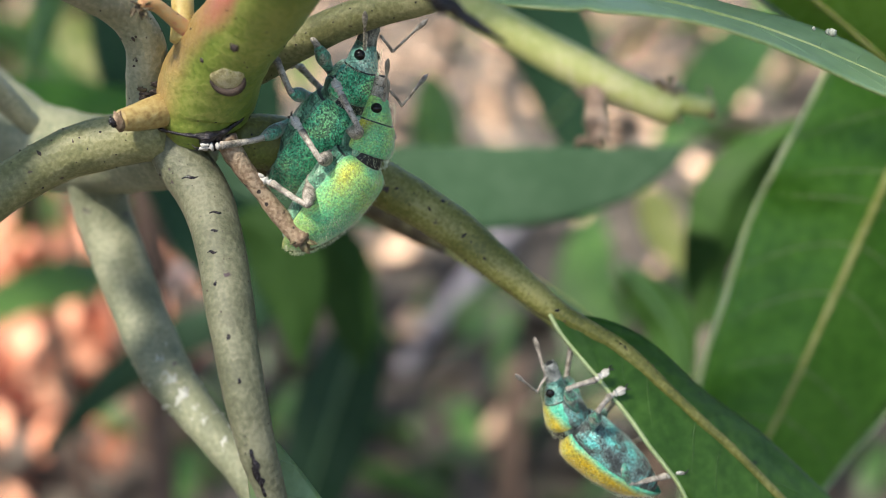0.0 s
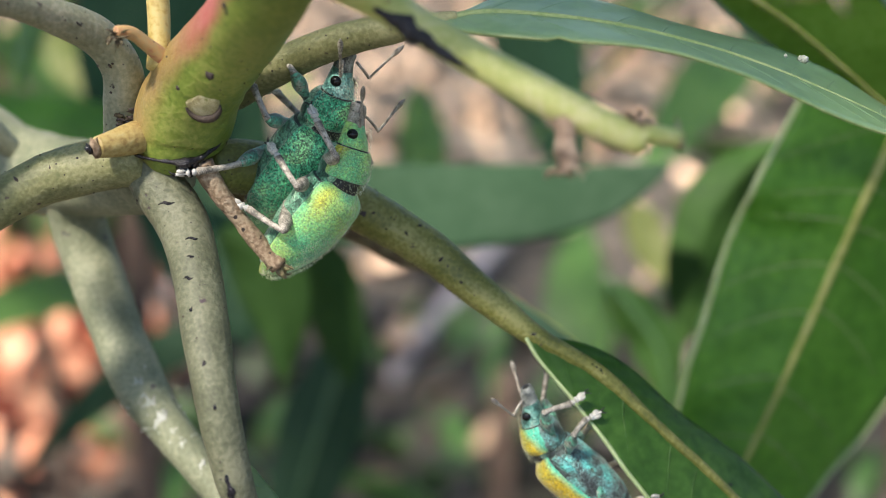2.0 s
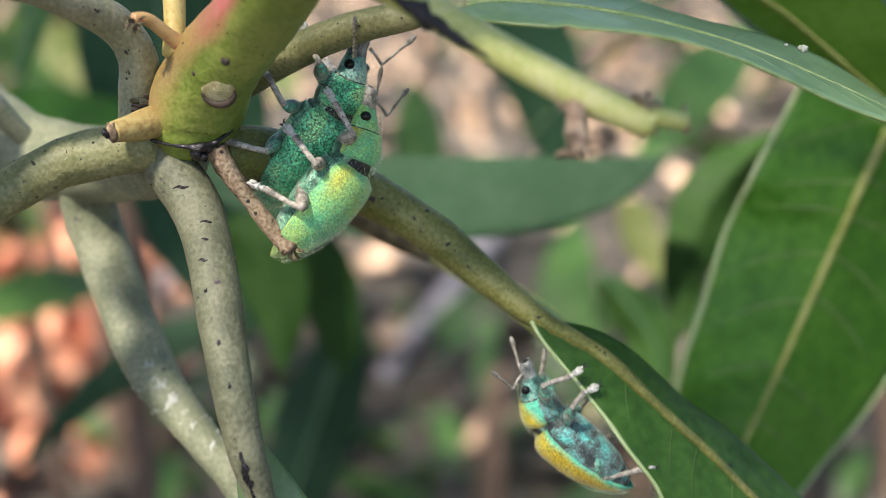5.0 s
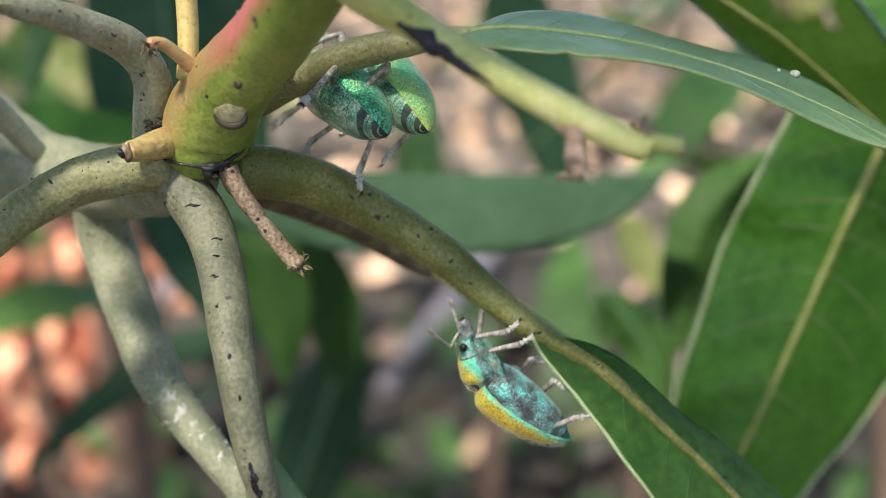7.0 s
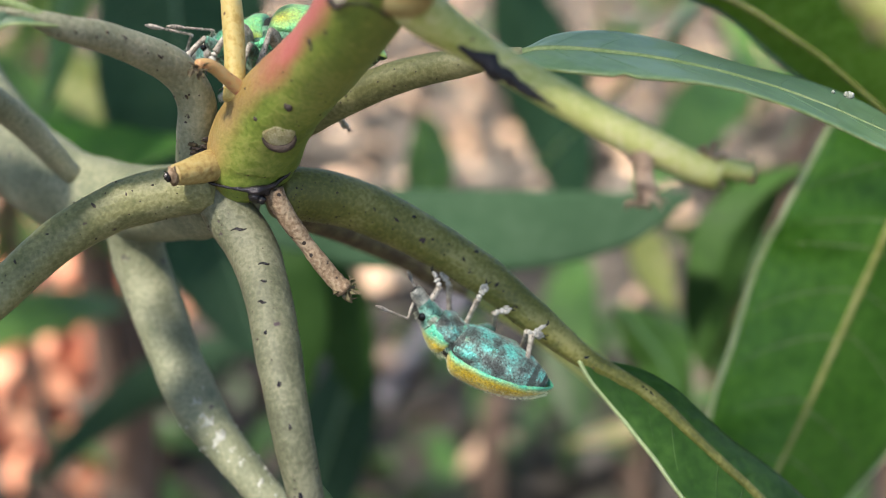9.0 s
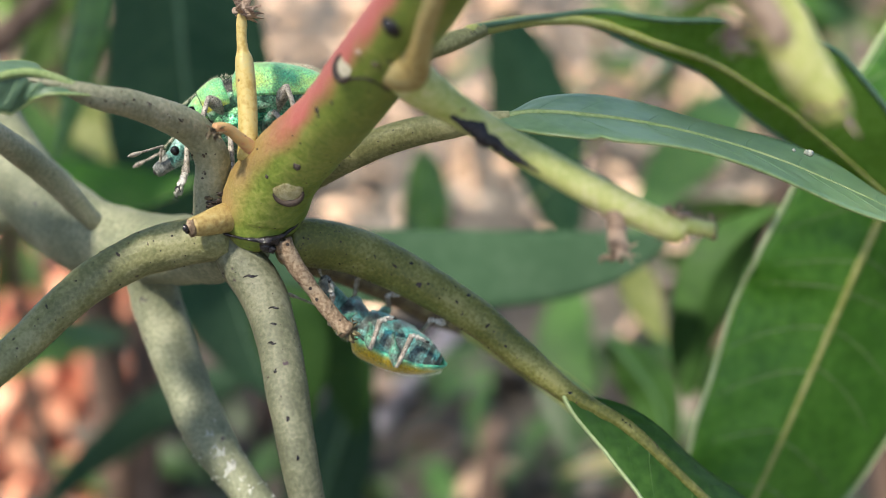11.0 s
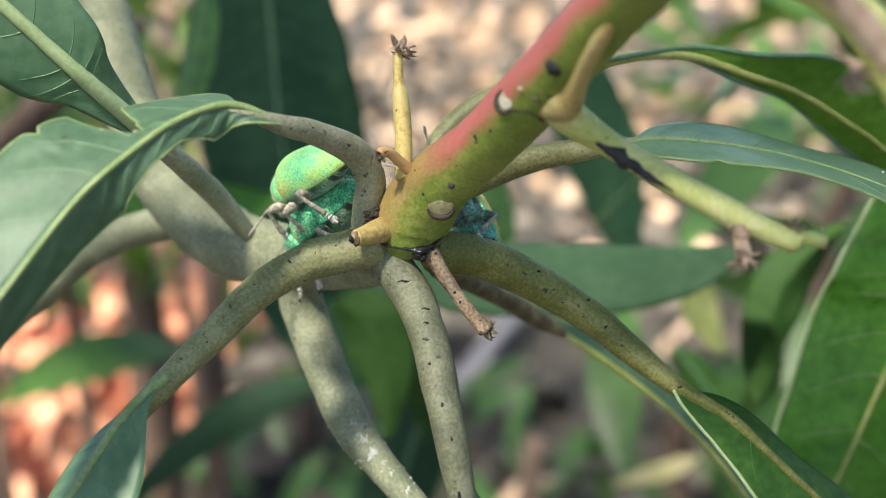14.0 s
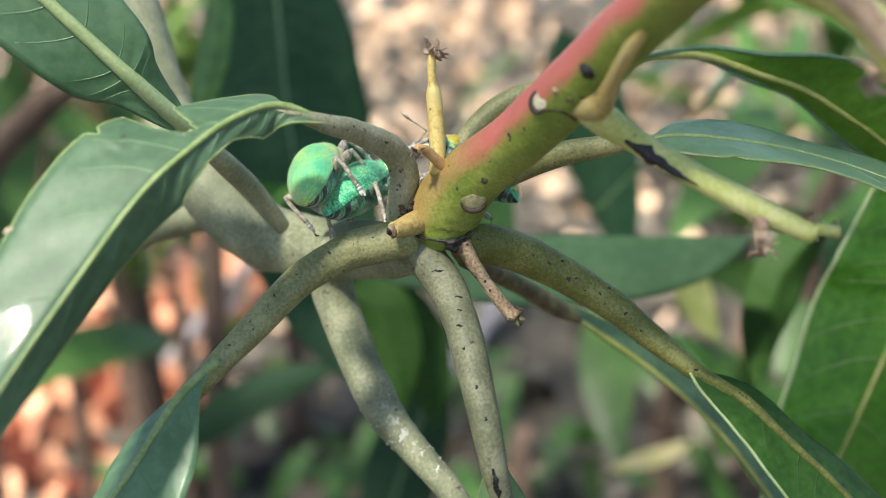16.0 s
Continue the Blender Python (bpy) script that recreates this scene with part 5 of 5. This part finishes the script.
# added shade casters: two over the ground behind, one over the shoot
crown(tuple(Vector((.15, .8, .05)) + SUN_WAY * 1.1), (.22, .25, .08), 138, 42)
crown(tuple(Vector((-.01, 1.22, .05)) + SUN_WAY * 1.3), (.19, .18, .08), 80, 43)
crown(tuple(Vector((0, 0, .56)) + SUN_WAY * .62), (.15, .15, .07), 70, 41)
for k, (x, y, r) in enumerate(((-.34, .95, 2.2), (-.22, 1.15, 1.4))):
    pts = [(x / U, y / U, -3, r * 1.1), (x / U + 1, y / U, 20, r), (x / U - 1, y / U, 60, r * .9), (x / U + 2, y / U, 130, r * .8)]
    trunk = tagged(part("tree_trunk", tube(pts, n=30, seg=14, rough=.15, lump=.3, seed=k), trunk_bark), "slim brown tree trunk rising from the litter", "tree trunk")
    part("branch", tube([(x / U + .5, y / U, 58, r * .5), (x / U + 4, y / U + 2, 72, r * .4), (x / U + 6, y / U + 6, 96, r * .3), (x / U + 10, y / U + 8, 124, r * .16)], n=20, seg=8, rough=.15, seed=k + 9), trunk_bark, trunk)

# ---- what moves ----
GREEN_ROWS = [
    (0, 0.69, 0.86, -0.32, 178, -44, -25),
    (4.2, 0.69, 0.86, -0.32, 178, -44, -25),
    (6.4, 0.74, 0.96, -0.21, 88, -50, 73),
    (6.6, 0.74, 0.96, -0.17, 75, -42, 105),
    (6.8, 0.73, 1.01, -0.09, 68, -36, 112),
    (7.1, 0.68, 1.00, 0.34, 37, -26, 145),
    (7.5, 0.43, 1.05, 0.31, 46, -36, 141),
    (8, -0.09, 1.08, 0.55, 19, -25, 160),
    (8.6, -0.20, 1.16, 0.72, 12, -21, 162),
    (9.2, -0.19, 1.11, 0.81, 8, -10, 164),
    (11.3, -0.94, 1.14, 0.59, 0, 22, -167),
    (11.5, -1.18, 1.14, 0.42, -1, 29, -164),
    (12, -1.24, 1.15, 0.30, 16, 36, -141),
    (12.6, -1.26, 1.16, 0.26, 30, 40, -146),
    (13.2, -1.29, 1.24, 0.31, 14, 38, -155),
    (13.5, -1.43, 1.35, 0.15, -36, 32, 148),
    (13.7, -1.49, 1.35, -0.11, -39, 28, 140),
    (14, -1.49, 1.35, -0.09, -42, 26, 134),
    (14.7, -1.57, 1.35, -0.15, -41, 20, 131),
    (15.3, -1.50, 1.35, -0.04, -43, 11, 124),
    (16, -1.28, 1.40, 0.27, -18, -21, 60),
]
JADE_ROWS = [
    (0, 0.83, 0.72, -0.80, 174, -47, -13),
    (4.2, 0.83, 0.72, -0.80, 174, -47, -13),
    (6.4, 1.06, 0.84, -0.42, 114, -54, 50),
    (6.6, 1.27, 0.81, -0.23, 68, -52, 87),
    (6.8, 1.30, 0.81, -0.09, 65, -48, 95),
    (7.1, 1.08, 1.30, 0.44, 41, -30, 140),
    (7.5, 0.80, 1.35, 0.45, 38, -32, 142),
    (8, 0.11, 1.24, 0.77, 15, -26, 170),
    (8.6, 0.03, 1.01, 0.86, -0, -20, 162),
    (9.2, 0.03, 0.96, 0.92, 14, -9, 170),
    (11.3, -0.75, 1.04, 0.99, -9, 7, -172),
    (11.5, -1.05, 0.99, 0.88, -11, 16, -174),
    (12, -1.33, 1.00, 0.73, -8, 27, -154),
    (12.6, -1.37, 1.00, 0.72, -8, 29, -155),
    (13.2, -1.36, 1.00, 0.79, -14, 31, -176),
    (13.5, -1.61, 1.06, 0.51, -44, 28, 140),
    (13.7, -1.55, 1.08, 0.45, -47, 14, 132),
    (14, -1.59, 1.05, 0.40, -46, 11, 132),
    (14.7, -1.70, 1.02, 0.29, -48, 8, 131),
    (15.3, -1.68, 1.02, 0.37, -45, 1, 129),
    (16, -1.82, 1.10, 0.47, -36, -27, 87),
]
GOLD_ROWS = [
    (0, 2.75, 1.14, -3.21, 161, -42, 178),
    (4, 2.75, 1.13, -3.21, 161, -42, 178),
    (4.2, 2.75, 1.13, -3.21, 161, -42, 178),
    (7, 2.16, 1.14, -2.59, 160, -40, 179),
    (7.7, 1.87, 1.08, -2.34, 159, -32, 170),
    (8.3, 1.70, 1.11, -2.04, 159, -32, 172),
    (9, 1.49, 1.07, -1.97, 159, -27, 170),
    (11.3, 0.55, 1.49, -1.16, 157, -28, 176),
    (12, 0.53, 1.85, -0.53, 112, -58, 168),
    (12.6, 0.33, 1.84, -0.59, 95, -43, 172),
    (13.5, 0.37, 1.81, -0.35, 78, -44, 172),
    (14, 0.14, 1.50, 0.08, 62, -57, 169),
    (14.7, 0.06, 1.29, 0.18, 49, -64, 179),
    (15.3, 0.15, 1.31, 0.37, 44, -60, -179),
    (16, 0.00, 1.33, 0.50, 38, -38, 151),
]


# where the shins end and the feet point, in body lengths of the weevil: at rest, and where a hold can be seen
STANCE = {"fore": ((.34, .22, -.20), (.40, .27, -.27)), "mid": ((.04, .28, -.22), (.05, .35, -.29)), "hind": ((-.28, .26, -.21), (-.35, .32, -.28))}
CLASP = {"fore": ((.30, .22, -.19), (.33, .20, -.28)), "mid": ((.05, .24, -.23), (.06, .22, -.32)), "hind": ((-.24, .23, -.19), (-.27, .23, -.28))}
HANG = {"fore": ((.28, .18, -.24), (.32, .19, -.32)), "mid": ((.0, .16, -.22), (-.06, .17, -.27)), "hind": ((-.27, .14, -.21), (-.35, .15, -.22))}
GREEN_HOLDS = {("fore", 1): [(0, (.25, .12, -.33), (.30, .11, -.42)), (4.2, (.25, .12, -.33), (.30, .11, -.42))],
               ("mid", 1): [(0, (.09, .25, -.28), (.10, .27, -.38)), (4.2, (.09, .25, -.28), (.10, .27, -.38))],
               ("fore", -1): [(0, (.06, .02, -.30), (.0, .04, -.39)), (4.2, (.06, .02, -.30), (.0, .04, -.39))],
               ("hind", 1): [(0, (-.30, .48, -.11), (-.35, .52, -.15)), (4.2, (-.30, .48, -.11), (-.35, .52, -.15))]}
GOLD_HOLDS = {("fore", -1): [(0, (0.19, 0, -0.31), (0.16, 0.04, -0.44)), (6.6, (0.19, 0, -0.31), (0.16, 0.04, -0.44)), (7.7, (0.18, 0.1, -0.3), (0.17, 0.14, -0.39)), (8.3, (0.47, 0.05, -0.24), (0.53, 0.06, -0.29)), (9, (0.32, 0.07, -0.26), (0.4, 0.09, -0.33))],
              ("mid", -1): [(0, (0.07, 0, -0.29), (0.03, 0.03, -0.38)), (6.6, (0.07, 0, -0.29), (0.03, 0.03, -0.38)), (7.7, (0.1, 0.1, -0.31), (0.09, 0.14, -0.39)), (8.3, (-0.08, 0.07, -0.24), (-0.11, 0.11, -0.32)), (9, (0.09, 0.1, -0.28), (0.08, 0.15, -0.38))],
              ("hind", -1): [(0, (-0.46, -0.03, -0.15), (-0.52, 0, -0.22)), (6.6, (-0.46, -0.03, -0.15), (-0.52, 0, -0.22)), (7.7, (-0.43, 0.06, -0.18), (-0.54, 0.1, -0.24)), (8.3, (-0.16, 0.08, -0.23), (-0.18, 0.14, -0.35)), (9, (-0.28, 0.08, -0.23), (-0.34, 0.14, -0.33))],
              ("fore", 1): [(0, (0.38, 0.2, -0.28), (0.42, 0.23, -0.36)), (6.6, (0.38, 0.2, -0.28), (0.42, 0.23, -0.36)), (7.7, (0.35, 0.23, -0.19), (0.39, 0.24, -0.21)), (8.3, (0.2, 0.23, -0.18), (0.18, 0.25, -0.22)), (9, (0.3, 0.24, -0.2), (0.34, 0.25, -0.23))]}


def aim(a, b, up):
    """A pose at a with its x towards b and its z near up."""
    x = (b - a).normalized()
    y = Vector(up).cross(x).normalized()
    z = x.cross(y)
    return Matrix(((x.x, y.x, z.x, a.x), (x.y, y.y, z.y, a.y), (x.z, y.z, z.z, a.z), (0, 0, 0, 1)))


def stride(leg, tibia, foot, hip, side, key, size, rest, holds, reach, offset):
    """Keys one leg: thigh and shin bend at the knee so that the foot keeps its hold, or steps while its weevil walks."""
    rows = ([], [], [])
    seen = holds.get((key, side), [])
    femur, shin = FEMUR[key], TIBIA[key]
    for k in range(65):
        t = k * 0.25
        a, b = [Vector((p[0], p[1] * side, p[2])) for p in rest[key]]
        step = reach * (0 if t < 4.25 else 1) * math.sin(2 * math.pi * (t * 1.1 + offset))
        a, b = [p + Vector((step, 0, .3 * abs(step))) for p in (a, b)]
        if seen:
            j = max((i for i in range(len(seen)) if seen[i][0] <= t), default=0)
            n = min(j + 1, len(seen) - 1)
            u = 0 if n == j else min(1, max(0, (t - seen[j][0]) / (seen[n][0] - seen[j][0])))
            hold = [Vector(seen[j][i]).lerp(Vector(seen[n][i]), u) for i in (1, 2)]
            fade = min(1, max(0, (t - seen[-1][0]) / 1.5))
            a, b = hold[0].lerp(a, fade), hold[1].lerp(b, fade)
        way = a - hip
        far = min(way.length, (femur + shin) * .985)
        way.normalize()
        pole = Vector((.15 if key == "fore" else -.15, side * .55, .8))
        pole = (pole - way * pole.dot(way)).normalized()
        along = (femur ** 2 + far ** 2 - shin ** 2) / (2 * far)
        knee = hip + way * along + pole * math.sqrt(max(0, femur ** 2 - along ** 2))
        ankle = hip + way * far
        toe = ankle + (b - a).normalized() * TARSUS
        thigh = aim(hip * size, knee * size, pole)
        rows[0].append((t, thigh))
        rows[1].append((t, thigh.inverted() @ aim(knee * size, ankle * size, pole)))
        rows[2].append((t, thigh.inverted() @ aim(ankle * size, toe * size, pole)))
    for ob, r in zip((leg, tibia, foot), rows):
        walk(ob, r)


def motions():
    for (thing, legs, size), rows, rest, holds, reach in ((green_weevil, GREEN_ROWS, STANCE, GREEN_HOLDS, .05), (jade_weevil, JADE_ROWS, CLASP, {}, .008), (gold_weevil, GOLD_ROWS, HANG, GOLD_HOLDS, .045)):
        walk(thing, [(t, SHOOT @ pose(x * U, y * U, z * U, rx, ry, rz)) for t, x, y, z, rx, ry, rz in rows])
        for n, (leg, tibia, foot, hip, side, key) in enumerate(legs):
            stride(leg, tibia, foot, hip, side, key, size, rest, holds, reach, 0.5 if (n % 2) ^ (n // 2 % 2) else 0.0)


motions()
